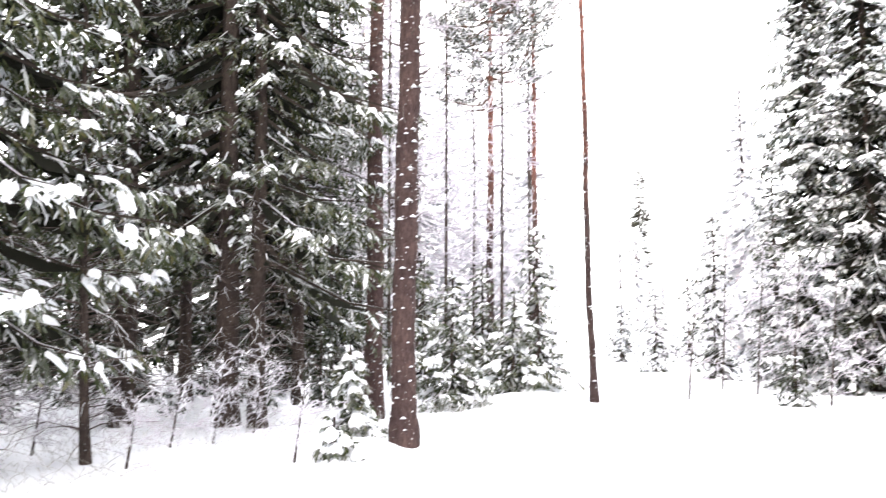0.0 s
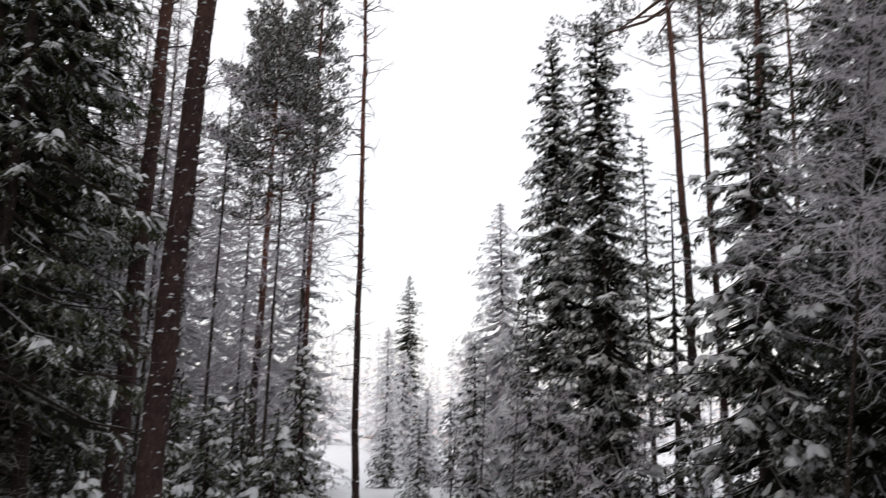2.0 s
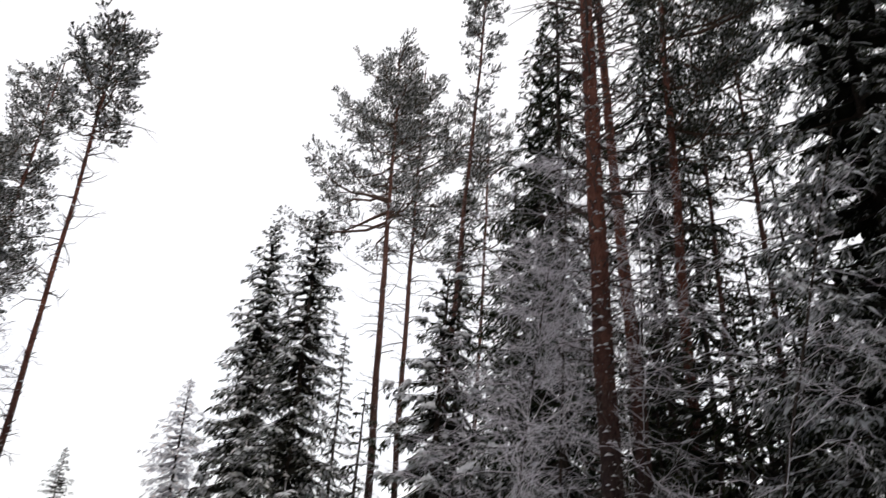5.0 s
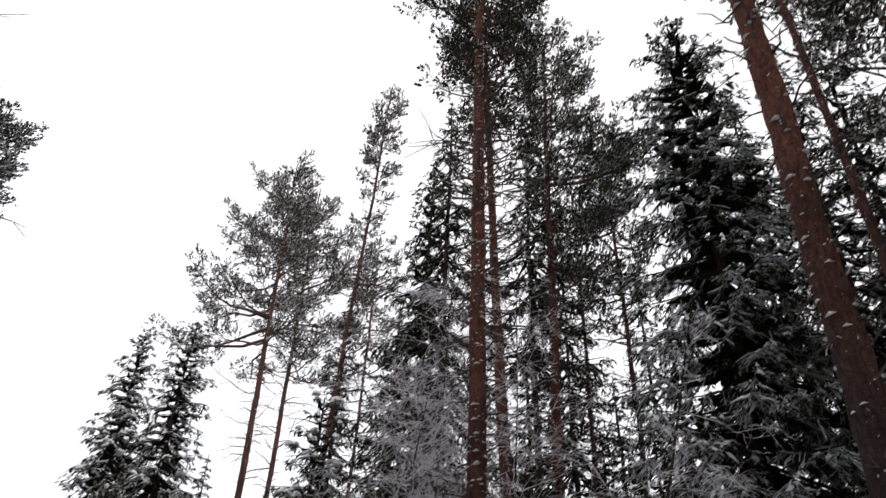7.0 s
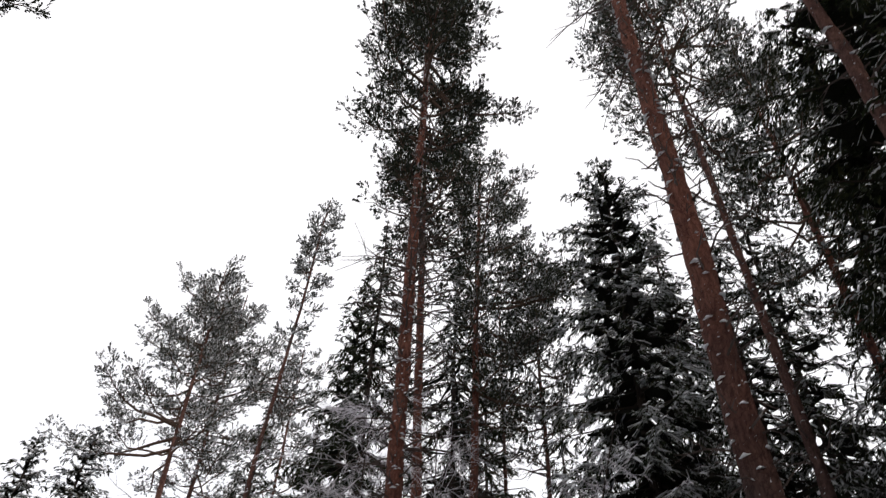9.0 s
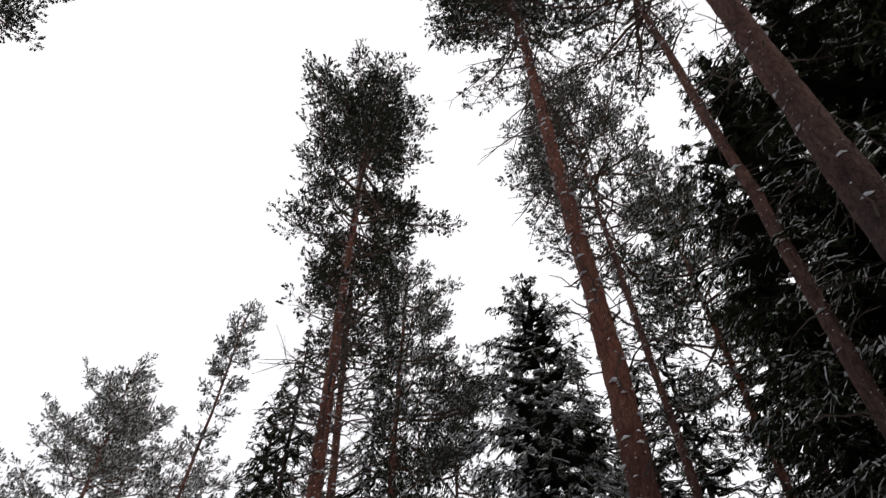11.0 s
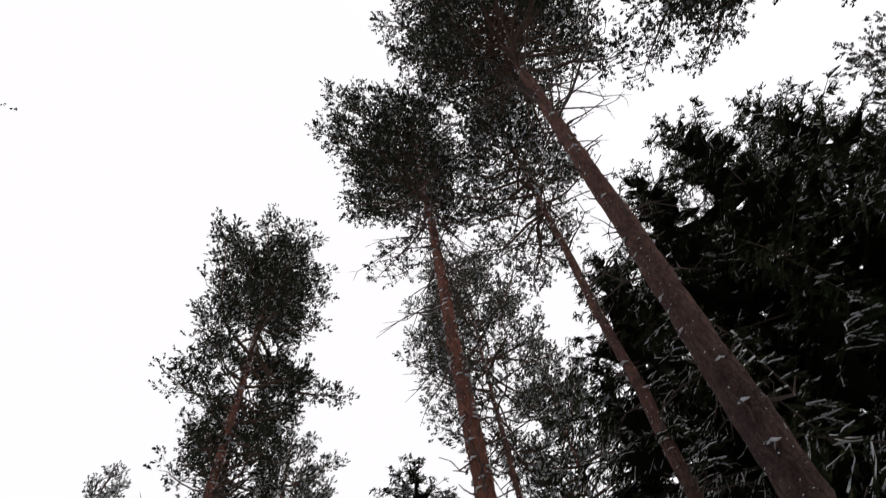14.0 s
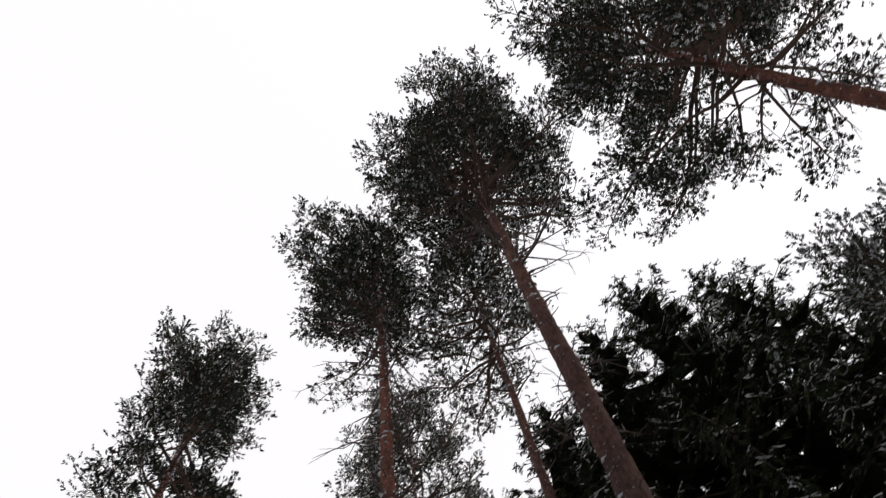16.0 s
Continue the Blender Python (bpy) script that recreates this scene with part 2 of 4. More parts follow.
def spot(az, d):
    x, y = d * math.sin(radians(az)), d * math.cos(radians(az))
    return Vector((x, y, float(land(x, y)) - 0.06))


def stand(az, d, top_az, top_el, h=None):
    """Pose and height of a tree rooted at bearing az and distance d, whose tip is seen at top_az, top_el from the eye."""
    b = spot(az, d)
    if h is None:
        reach = d
        z = EYE + d * math.tan(radians(top_el))
    else:
        z = b.z + h
        reach = (z - EYE) / math.tan(radians(top_el))
    tip = Vector((reach * math.sin(radians(top_az)), reach * math.cos(radians(top_az)), z))
    axis = tip - b
    m = Matrix.Translation(b) @ UP_V.rotation_difference(axis).to_matrix().to_4x4()
    return m, axis.length


UP_V = Vector((0, 0, 1))


# ---- trees ----
def stem(h, r0, rng, crook, sides, tip=0.012, flare=0.35, rough=0.0):
    """Centre line and mesh of a trunk with a flared root and slight crooks; rough: how uneven its bark is."""
    k = max(10, int(h * 1.6))
    z = np.linspace(0, h, k)
    u = z / h
    sway = np.stack([np.cumsum(rng.normal(0, crook, k)), np.cumsum(rng.normal(0, crook, k))], 1)
    sway -= sway[0] + (sway[-1] - sway[0]) * u[:, None]
    line = np.concatenate([sway, z[:, None]], 1)
    r = (r0 - tip) * (1 - u) ** 0.8 + tip
    r = r * (1 + flare * np.exp(-z / 0.25)) * (1 + rng.normal(0, 0.03, k))
    s = Soup()
    if rough:
        fine = np.linspace(0, h, int(h * 7))
        mid, rad = along(line, fine), np.interp(fine, z, r)
        tubes(s, mid[None], (rad * (1 + rng.normal(0, rough * 0.5, len(fine))))[None], sides)
        v = s.v[0].reshape(len(fine), sides, 3)
        s.v[0] = (mid[:, None] + (v - mid[:, None]) * (1 + rng.normal(0, rough, (len(fine), sides)))[..., None]).reshape(-1, 3)
    else:
        tubes(s, line[None], r[None], sides)
    return line, r, s


def snags(s, line, r, n, low, high, rng):
    """Short crooked stubs of lost limbs."""
    z = low + (high - low) * rng.random(n)
    f = rng.random(n) * 6.283
    e = unit(np.stack([np.cos(f), np.sin(f), 0.1 + 0.5 * rng.random(n)], 1))
    root = along(line, z) + e * (np.interp(z, line[:, 2], r) * 0.7)[:, None]
    ln = 0.06 + 0.30 * rng.random(n) ** 2.2
    q = np.linspace(0, 1, 4)
    wig = np.cumsum(rng.normal(0, 0.14, (n, 4, 3)), 1) * (q > 0)[None, :, None]
    p = root[:, None] + (e[:, None] * q[None, :, None] + UP * (0.3 * q * q)[None, :, None] + wig) * ln[:, None, None]
    w = 0.007 + 0.008 * rng.random(n)
    tubes(s, p, w[:, None] * np.array((1.4, 1.0, 0.8, 0.5)), 3)


def dead_limbs(s, line, n, low, high, size, rng):
    """Long bare limbs that sweep out and turn up, forked into a few twigs."""
    z = low + (high - low) * rng.random(n)
    f = rng.random(n) * 6.283
    e = np.stack([np.cos(f), np.sin(f), np.zeros(n)], 1)
    ln = size * (0.45 + 0.55 * rng.random(n))
    q = np.linspace(0, 1, 7)
    wig = np.cumsum(rng.normal(0, 0.028, (n, 7, 3)), 1) * (q > 0)[None, :, None]
    dip = rng.normal(0.05, 0.12, n)[:, None] * q + 0.22 * q * q - 0.10 * np.sin(q * 3)
    p = along(line, z)[:, None] + (e[:, None] * q[None, :, None] + UP * dip[..., None] + wig) * ln[:, None, None]
    tubes(s, p, 0.017 * (1.05 - q)[None] ** 0.8 * (0.5 + 0.3 * ln)[:, None], 4)
    for at in (2, 3, 4, 5):
        d = unit(e + rng.normal(0, 0.65, (n, 3)) + UP * 0.15)
        l2 = ln * (0.10 + 0.22 * rng.random(n))
        v = np.linspace(0, 1, 4)
        bend = rng.normal(0, 0.16, (n, 3))
        p2 = p[:, at][:, None] + (d[:, None] * v[None, :, None] + bend[:, None] * (v * v)[None, :, None]) * l2[:, None, None]
        tubes(s, p2, np.tile((0.007, 0.006, 0.0045, 0.003), (n, 1)), 3)


def along(line, z):
    return np.stack([np.interp(z, line[:, 2], line[:, i]) for i in range(3)], 1)


def spruce_parts(h, r0, cb, cr, dens, snow, seed, slim=0.85, dead=0, needles=None, heavy=0.0, fine=1.0, whorl=10, core=1.0, lines=0.0, bias=None):
    dens *= 0.8
    rng = np.random.default_rng(seed)
    line, r, s_trunk = stem(h, r0, rng, 0.012, 9)
    s_limb, s_need, s_snow, s_core, s_dead = (Soup() for _ in range(5))
    nb = int((h - cb) * whorl * dens ** 0.5) + 10
    z = cb + (h - 0.1 - cb) * (np.arange(nb) + rng.random(nb)) / nb
    t = (h - z) / (h - cb)
    gaps = 0.72 + 0.45 * rng.random(nb) + 0.12 * np.sin(z * 2.2 + seed)
    length = np.maximum(cr * t ** slim * gaps, 0.04 + 0.06 * rng.random(nb))
    phi = np.arange(nb) * 2.399 + rng.normal(0, 0.35, nb)
    if bias:
        length *= np.clip(1 + bias[1] * np.cos(phi - radians(90 - bias[0])), 0.15, 2)
    ang = np.interp(t, [0, 0.12, 0.35, 1], [0.9, 0.25, -0.32, -0.66]) + rng.normal(0, 0.10, nb)
    curl = np.interp(t, [0, 0.3, 1], [-0.1, 0.05, 0.30])
    e = np.stack([np.cos(phi), np.sin(phi), np.zeros(nb)], 1)
    root = along(line, z)

    def on(i, q):
        flat = length[i] * q * np.cos(ang[i])
        rise = length[i] * (q * np.sin(ang[i]) + curl[i] * q * q)
        return root[i] + e[i] * flat[:, None] + UP * rise[:, None]

    q = np.linspace(0, 1, 3)
    ids = np.arange(nb)
    p = np.stack([on(ids, np.full(nb, a)) for a in q], 1)
    tubes(s_limb, p, (0.005 + 0.011 * length[:, None] * (1 - q)[None] ** 0.8), 3)

    # dense inner spray of each bough, ridged along its axis, its shade painted in
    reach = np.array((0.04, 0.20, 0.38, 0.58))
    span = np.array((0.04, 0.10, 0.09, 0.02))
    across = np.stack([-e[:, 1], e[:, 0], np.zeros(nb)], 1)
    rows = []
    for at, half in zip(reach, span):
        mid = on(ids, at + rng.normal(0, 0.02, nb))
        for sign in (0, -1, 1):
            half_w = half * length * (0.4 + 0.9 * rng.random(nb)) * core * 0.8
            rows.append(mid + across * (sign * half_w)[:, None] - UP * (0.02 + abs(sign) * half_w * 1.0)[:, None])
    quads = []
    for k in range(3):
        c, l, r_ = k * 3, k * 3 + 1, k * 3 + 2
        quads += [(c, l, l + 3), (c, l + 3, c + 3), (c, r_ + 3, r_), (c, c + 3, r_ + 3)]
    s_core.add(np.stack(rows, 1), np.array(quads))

    nt = np.maximum(6, length / 0.066 * dens * fine ** 0.8).astype(int)
    i = np.repeat(ids, nt)
    n = len(i)
    q = 0.10 + 0.9 * rng.random(n) ** 0.85
    q[np.cumsum(nt) - 1] = 0.97
    a = on(i, q)
    side = np.where(rng.random(n) < 0.5, -1, 1)
    beta = np.radians(28 + 45 * rng.random(n))
    beta[np.cumsum(nt) - 1] = 0.1
    lat = np.stack([-e[i][:, 1], e[i][:, 0], np.zeros(n)], 1)
    droop = -0.25 - 1.5 * rng.random(n) * np.clip(t[i] * 1.8, 0.25, 1) + 0.35 * (1 - np.clip(t[i] * 4, 0, 1))
    d = unit(e[i] * np.cos(beta)[:, None] + lat * (np.sin(beta) * side)[:, None] + UP * droop[:, None])
    ln = np.clip((0.10 + 0.40 * length[i] * (1 - q) ** 0.7) * (0.6 + 0.6 * rng.random(n)), 0.07, 0.46) * np.clip(0.3 + 4.5 * t[i], 0.3, 1)
    b = a + d * ln[:, None]
    big = 0.55 + 0.45 / max(fine, 0.3)
    w = (0.012 + 0.011 * rng.random(n)) * big
    blades(s_need, a, d, ln, w, rng.normal(0, 0.5, n))

    ns = np.maximum(3, ln / (0.060 if fine >= 0.92 else 0.026) * fine ** 0.8).astype(int)
    j = np.repeat(np.arange(n), ns)
    m = len(j)
    u = 0.1 + 0.85 * rng.random(m)
    a2 = a[j] + d[j] * (ln[j] * u)[:, None]
    flip = np.where(rng.random(m) < 0.5, -1, 1)
    lat2 = unit(np.cross(d[j], UP) + 1e-4)
    d2 = unit(d[j] * 0.7 + lat2 * (flip * (0.45 + 0.5 * rng.random(m)))[:, None] + UP * (-0.75 + 0.75 * rng.random(m))[:, None])
    l2 = (0.06 + 0.10 * rng.random(m)) * big * np.clip(0.4 + 4.5 * t[i[j]], 0.4, 1)
    w2 = (0.011 + 0.008 * rng.random(m)) * big
    if fine < 0.92:
        wedges(s_need, a2, d2, l2, w2 * 1.15, rng.normal(0, 0.8, m))
    else:
        fingers(s_need, a2, d2, l2, w2, rng.normal(0, 0.7, m), rng.normal(-0.15, 0.25, m))

    load = np.clip(rng.normal(0.75, 0.55, nb), 0.05, 1.8)[i]
    drift = load * (0.5 + 0.5 * np.sin(a[:, 0] * 4.1 + a[:, 2] * 3.3 + seed) * np.sin(a[:, 1] * 3.7 - a[:, 2] * 2.9))
    c = np.nonzero(rng.random(n) < snow * 1.7 * drift * np.where(q > 0.35, 1, 0.45))[0]
    lift = UP * 0.006
    thick = (0.018 + 0.026 * rng.random(len(c))) * (1 + heavy * rng.random(len(c)))
    domes(s_snow, (a[c] + b[c]) / 2 + lift, d[c], ln[c] * 0.42, (0.020 + 0.022 * rng.random(len(c))) * big * (1 + 0.4 * heavy), thick, rng, fine > 0.9)
    c = np.nonzero(rng.random(m) < snow * 0.22 * (0.3 + drift[j]))[0]
    blades(s_snow, a2[c] + UP * 0.012, d2[c], l2[c] * 0.85, w2[c] * 1.15, rng.normal(0, 0.35, len(c)))
    if lines:
        bough = (rng.random(nb) < lines)[i]
        c = np.nonzero(bough & (rng.random(n) < 0.75))[0]
        v = np.linspace(0, 1, 4)
        jig = rng.normal(0, 0.012, (len(c), 4, 3)) + UP * 0.018
        pts = a[c][:, None] + d[c][:, None] * (ln[c][:, None] * v)[..., None] + jig
        thin = (0.0065 + 0.005 * rng.random(len(c)))[:, None] * (0.5 + 0.8 * rng.random((len(c), 4))) * big
        tubes(s_snow, pts, thin, 3)
    if heavy > 0:
        c = np.nonzero(rng.random(n) < 0.8 * heavy * (q > 0.4) * drift)[0]
        lump = (0.03 + 0.055 * rng.random(len(c)) ** 1.4) * (1 + 0.25 * heavy)
        mid = a[c] + d[c] * (ln[c] * 0.4)[:, None]
        domes(s_snow, mid + UP * 0.01, d[c], lump * 1.25, lump * 0.8, lump * 0.75, rng, fine > 0.6)
    if dead:
        zz = 0.4 + (cb + 0.6) * rng.random(dead)
        ph = rng.random(dead) * 6.283
        ll = 0.25 + 0.9 * rng.random(dead)
        hang(s_dead, along(line, zz), ph, ll, rng)
    return s_trunk, s_limb, s_need, s_snow, s_core, s_dead


def hang(s, root, phi, length, rng, rad=0.0075):
    """Dead, drooping twigs with a few side twigs."""
    n = len(phi)
    e = np.stack([np.cos(phi), np.sin(phi), np.zeros(n)], 1)
    q = np.linspace(0, 1, 5)
    sag = -0.25 + 0.35 * rng.random(n)
    wig = rng.normal(0, 0.05, (n, 5, 3)) * q[None, :, None]
    p = root[:, None] + (e[:, None] * q[None, :, None] + UP * (sag[:, None] * q + 0.12 * np.sin(q * 3))[..., None] + wig) * length[:, None, None]
    tubes(s, p, rad * (1.15 - q)[None] * (0.5 + length)[:, None], 3)
    for at in (2, 3):
        d = unit(e + rng.normal(0, 0.7, (n, 3)))
        l2 = length * (0.2 + 0.25 * rng.random(n))
        p2 = p[:, at][:, None] + d[:, None] * (np.linspace(0, 1, 3)[None, :, None] * l2[:, None, None])
        tubes(s, p2, np.tile((rad * 0.6, rad * 0.5, rad * 0.25), (n, 1)), 3)


BRUSH = np.array([(0, 1, 2), (3, 4, 5), (6, 7, 8), (9, 10, 11)])


def brushes(s, c, d, length, w, rng):
    """Bottle-brush shoots of pine: three fans of needles leaning out from the twig and one at its tip."""
    n = len(c)
    side = unit(np.cross(d, UP) + 1e-3)
    lift = np.cross(side, d)
    turn = rng.random(n) * 6.283
    pts = []
    for k in range(4):
        f = turn + k * 2.094 + rng.normal(0, 0.3, n)
        out = side * np.cos(f)[:, None] + lift * np.sin(f)[:, None]
        tang = np.cross(d, out)
        start = c + d * (length * ((0.0, 0.22, 0.42, 0.5)[k]))[:, None]
        spread = (0.15 if k == 3 else 0.55) + rng.normal(0, 0.1, n)
        ray = unit(d + out * spread[:, None]) * (length * (0.5 + 0.16 * rng.random(n)))[:, None]
        wide = tang * (w * (0.8 + 0.5 * rng.random(n)))[:, None]
        pts += [start, start + ray + wide, start + ray * (0.72 + 0.2 * rng.random(n))[:, None] - wide]
    s.add(np.stack(pts, 1), BRUSH)


def pine_parts(h, r0, crown, seed, limbs=60, stubs=60, snow=0.2, flecks=160, dens=1.0, tuft=1.0, crook=0.012, bias=None, sweep=0.0, bare_limbs=6, snag=7):
    """Scots pine: a bare stem with snags, and a crown of crooked limbs that fork into twigs set with needle brushes. Each limb comes apart.
    crown: (share of the height, reach in metres) from its foot to its tip; bias: bearing and share by which it grows to one side."""
    rng = np.random.default_rng(seed)
    line, r, s_trunk = stem(h * 0.965, r0, rng, crook, 14, tip=0.016, rough=0.035)
    s_dead, s_flecks = Soup(), Soup()
    at, reach = np.array(crown).T
    whorls = max(6, int(h * (1 - at[0]) / 0.62))
    ring = np.arange(limbs) * whorls // limbs
    u = at[0] + (0.95 - at[0]) * (ring + 0.5 + rng.normal(0, 0.13, limbs)) / whorls
    phi = np.arange(limbs) * 2.399 + rng.normal(0, 0.45, limbs)
    v = (u - at[0]) / (1 - at[0])
    rise = np.interp(v, [0, 0.35, 0.75, 1], [0.0, 0.25, 0.65, 1.3]) + rng.normal(0, 0.14, limbs) - sweep
    size = np.interp(u, at, reach) * (0.50 + 0.42 * rng.random(limbs))
    if bias:
        size *= np.clip(1 + bias[1] * np.cos(phi - radians(90 - bias[0])), 0.3, 2.2)
    z = h * u - np.clip(rise, 0, 1) * size * 0.7
    roots = along(line, z)
    q = np.linspace(0, 1, 6)
    made = []
    for root, size_, f, up, rich in zip(roots, size, phi, rise, np.interp(v, [0, 0.3, 0.6, 1], [0.62, 0.85, 1.3, 1.45])):
        s_limb, s_need, s_snow = Soup(), Soup(), Soup()
        e = unit(np.array((math.cos(f), math.sin(f), up)))
        wig = np.cumsum(rng.normal(0, 0.04, (6, 3)), 0) * (q > 0)[:, None]
        p = (e * q[:, None] + UP * (0.16 * q * q - 0.16 * np.sin(q * 2.6))[:, None] + wig) * size_
        tubes(s_limb, p[None], (0.008 + 0.016 * size_ * (1 - q))[None], 4)
        # side branches, flattened into a pad
        n = max(4, int(3 + 5.0 * size_ * dens ** 0.5))
        low = max(0.12, 0.66 - 0.38 * rich)
        t = (low + (1 - low) * (np.arange(n) + rng.random(n)) / n) * 5
        t[-1] = 4.95
        k = np.minimum(t.astype(int), 4)
        w = (t - k)[:, None]
        a = p[k] * (1 - w) + p[k + 1] * w
        lat = np.cross(e, UP)
        sgn = np.where(np.arange(n) % 2 == 0, 1.0, -1.0)
        d = unit(unit(p[k + 1] - p[k]) * 0.75 + lat * (sgn * (0.45 + 0.6 * rng.random(n)))[:, None] + rng.normal(0, 0.28, (n, 3)) + UP * 0.16)
        ln = (0.16 + 0.28 * size_ * (1.1 - t / 6)) * (0.6 + 0.6 * rng.random(n))
        bend = rng.normal(0, 0.14, (n, 3)) + UP * 0.12
        vv = np.linspace(0, 1, 3)
        pts = a[:, None] + (d[:, None] * vv[None, :, None] + bend[:, None] * (vv * vv)[None, :, None]) * ln[:, None, None]
        tubes(s_limb, pts, np.tile((0.010, 0.006, 0.0035), (n, 1)) * (0.7 + 0.2 * size_), 3)
        # shoots along the side branches
        j = np.repeat(np.arange(n), np.maximum(4, ln / 0.0235 * dens * rich / tuft ** 1.6).astype(int))
        m = len(j)
        g = (0.35 + 0.68 * rng.random(m) ** 0.6)[:, None]
        c = a[j] + (d[j] * g + bend[j] * g * g) * ln[j][:, None]
        off = rng.normal(0, 1, (m, 3)) * np.array((1, 1, 0.6))
        c = c + off * (0.035 + 0.075 * ln[j])[:, None]
        bd = unit(d[j] * 0.6 + off * 0.5 + UP * 0.45)
        bl = (0.10 + 0.07 * rng.random(m)) * tuft
        brushes(s_need, c, bd, bl, bl * 0.155, rng)
        pick = np.nonzero(rng.random(m) < snow * 0.2)[0]
        domes(s_snow, c[pick] + bd[pick] * (bl[pick] * 0.45)[:, None] + UP * 0.014, bd[pick], bl[pick] * 0.45, bl[pick] * 0.25, bl[pick] * 0.14, rng)
        made.append((root, s_limb, s_need, s_snow))
    foot = h * at[0]
    if stubs:
        zz = 1.2 + (foot - 0.6) * rng.random(stubs) ** 0.7
        ll = np.where(rng.random(stubs) < 0.45, 0.10 + 0.2 * rng.random(stubs), 0.3 + 1.1 * rng.random(stubs) * (zz / foot))
        hang(s_dead, along(line, zz), rng.random(stubs) * 6.283, ll, rng, 0.013)
    if bare_limbs:
        dead_limbs(s_dead, line, bare_limbs, foot * 0.80, foot + h * 0.08, max(reach) * 0.75, rng)
    snags(s_dead, line, r, int(h * snag), 2.5, h * 0.93, rng)
    if flecks:
        zz = 0.2 + (h * 0.8) * rng.random(flecks)
        ph = rng.random(flecks) * 6.283
        rr = np.interp(zz, line[:, 2], r)
        o = np.stack([np.cos(ph), np.sin(ph), np.zeros(flecks)], 1)
        lat = np.stack([-np.sin(ph), np.cos(ph), np.zeros(flecks)], 1)
        base = along(line, zz) + o * (rr + 0.004)[:, None]
        big = 0.014 + 0.034 * rng.random(flecks) ** 1.6
        spindles(s_flecks, base - lat * big[:, None] * 1.3, base + lat * big[:, None] * 1.3 + UP * 0.004, big * 0.85, big * 0.8, SPIN)
    return s_trunk, s_dead, s_flecks, made


def bare_parts(h, r0, seed, n1=22, spread=0.34, lean=(0, 0), start=0.22, k2=8, k3=5, rad=0.0055, rise=0.25, flat=1.0, wave=0.085):
    """Leafless tree, three orders of twigs."""
    rng = np.random.default_rng(seed)
    s_trunk, s_twig = Soup(), Soup()
    k = 10
    u = np.linspace(0, 1, k)
    line = np.stack([lean[0] * u ** 2 * h, lean[1] * u ** 2 * h, u * h], 1) + np.cumsum(rng.normal(0, 0.012 * h / 6, (k, 3)), 0) * u[:, None]
    tubes(s_trunk, line[None], (r0 * (1 - u) ** 0.8 + 0.006)[None], 7)
    z = h * (start + (0.97 - start) * rng.random(n1) ** 0.9)
    root = along(line, z)
    length = spread * h * (1.1 - 0.75 * z / h) * (0.6 + 0.6 * rng.random(n1))
    phi = np.arange(n1) * 2.399 + rng.normal(0, 0.4, n1)
    d = unit(np.stack([np.cos(phi), np.sin(phi), rise + 0.5 * rng.random(n1)], 1))

    def grow(root, d, length, pts, r, sag):
        n = len(length)
        q = np.linspace(0, 1, pts)
        wig = np.cumsum(rng.normal(0, wave, (n, pts, 3)), 1) * (q > 0)[None, :, None]
        p = root[:, None] + (d[:, None] * q[None, :, None] + UP * (sag * q * q)[None, :, None] + wig) * length[:, None, None]
        tubes(s_twig, p, (r * (1.1 - 0.8 * q)[None] * np.ones((n, 1))), 3)
        return p

    p = grow(root, d, length, 6, rad * 1.8, -0.10)
    for count, pts, shrink, thin in ((k2, 4, 0.42, 1.25), (k3, 3, 0.40, 1.0)):
        n = len(length)
        i = np.repeat(np.arange(n), count)
        q = 0.15 + 0.85 * rng.random(len(i))
        kk = p.shape[1] - 1
        c = np.minimum((q * kk).astype(int), kk - 1)
        f = (q * kk - c)[:, None]
        root = p[i, c] * (1 - f) + p[i, c + 1] * f
        axis = unit(p[i, c + 1] - p[i, c])
        d = unit(axis + rng.normal(0, 0.6, (len(i), 3)) * np.array((1, 1, flat)) + UP * 0.05)
        length = length[i] * shrink * (0.6 + 0.7 * rng.random(len(i))) * (1.15 - 0.5 * q)
        p = grow(root, d, length, pts, rad * thin, -0.06)
    return s_trunk, s_twig


def raise_tree(name, label, m, soups, materials, names, group="", category="tree"):
    top = tagged(new(name), label, category, group)
    top.matrix_world = m
    for s, mat, nm in zip(soups, materials, names):
        if s.n:
            part(nm, s.mesh(nm, mat, smooth=(nm == "trunk")), top, kind="" if nm == "trunk" else "stuff")
    return top


def spruce(az, d, top_az, top_el, label, h=None, r0=0.13, base=0.06, wide=0.17, dens=1.0, snow=0.5, seed=1, group="spruces", needles=None, leaf=None, **kw):
    m, h = stand(az, d, top_az, top_el, h)
    kw["fine"] = min(kw.get("fine", 1.0), 9.5 / d + 0.06)
    if needles:
        kw["core"] = 1.2
        dens *= 0.8
        kw["whorl"] = max(15, kw.get("whorl", 10))
    soups = spruce_parts(h, r0, h * base, h * wide, dens, snow, seed, **kw)
    return raise_tree("spruce_tree", label, m, soups, (M_SBARK, M_RIMETWIG if needles else M_BOUGH, needles or leaf or M_SPRUCE, M_SNOW, M_PALE if needles else M_INNER, M_TWIG), ("trunk", "branchwork", "needles", "snow", "inner_shade", "deadwood"), group)


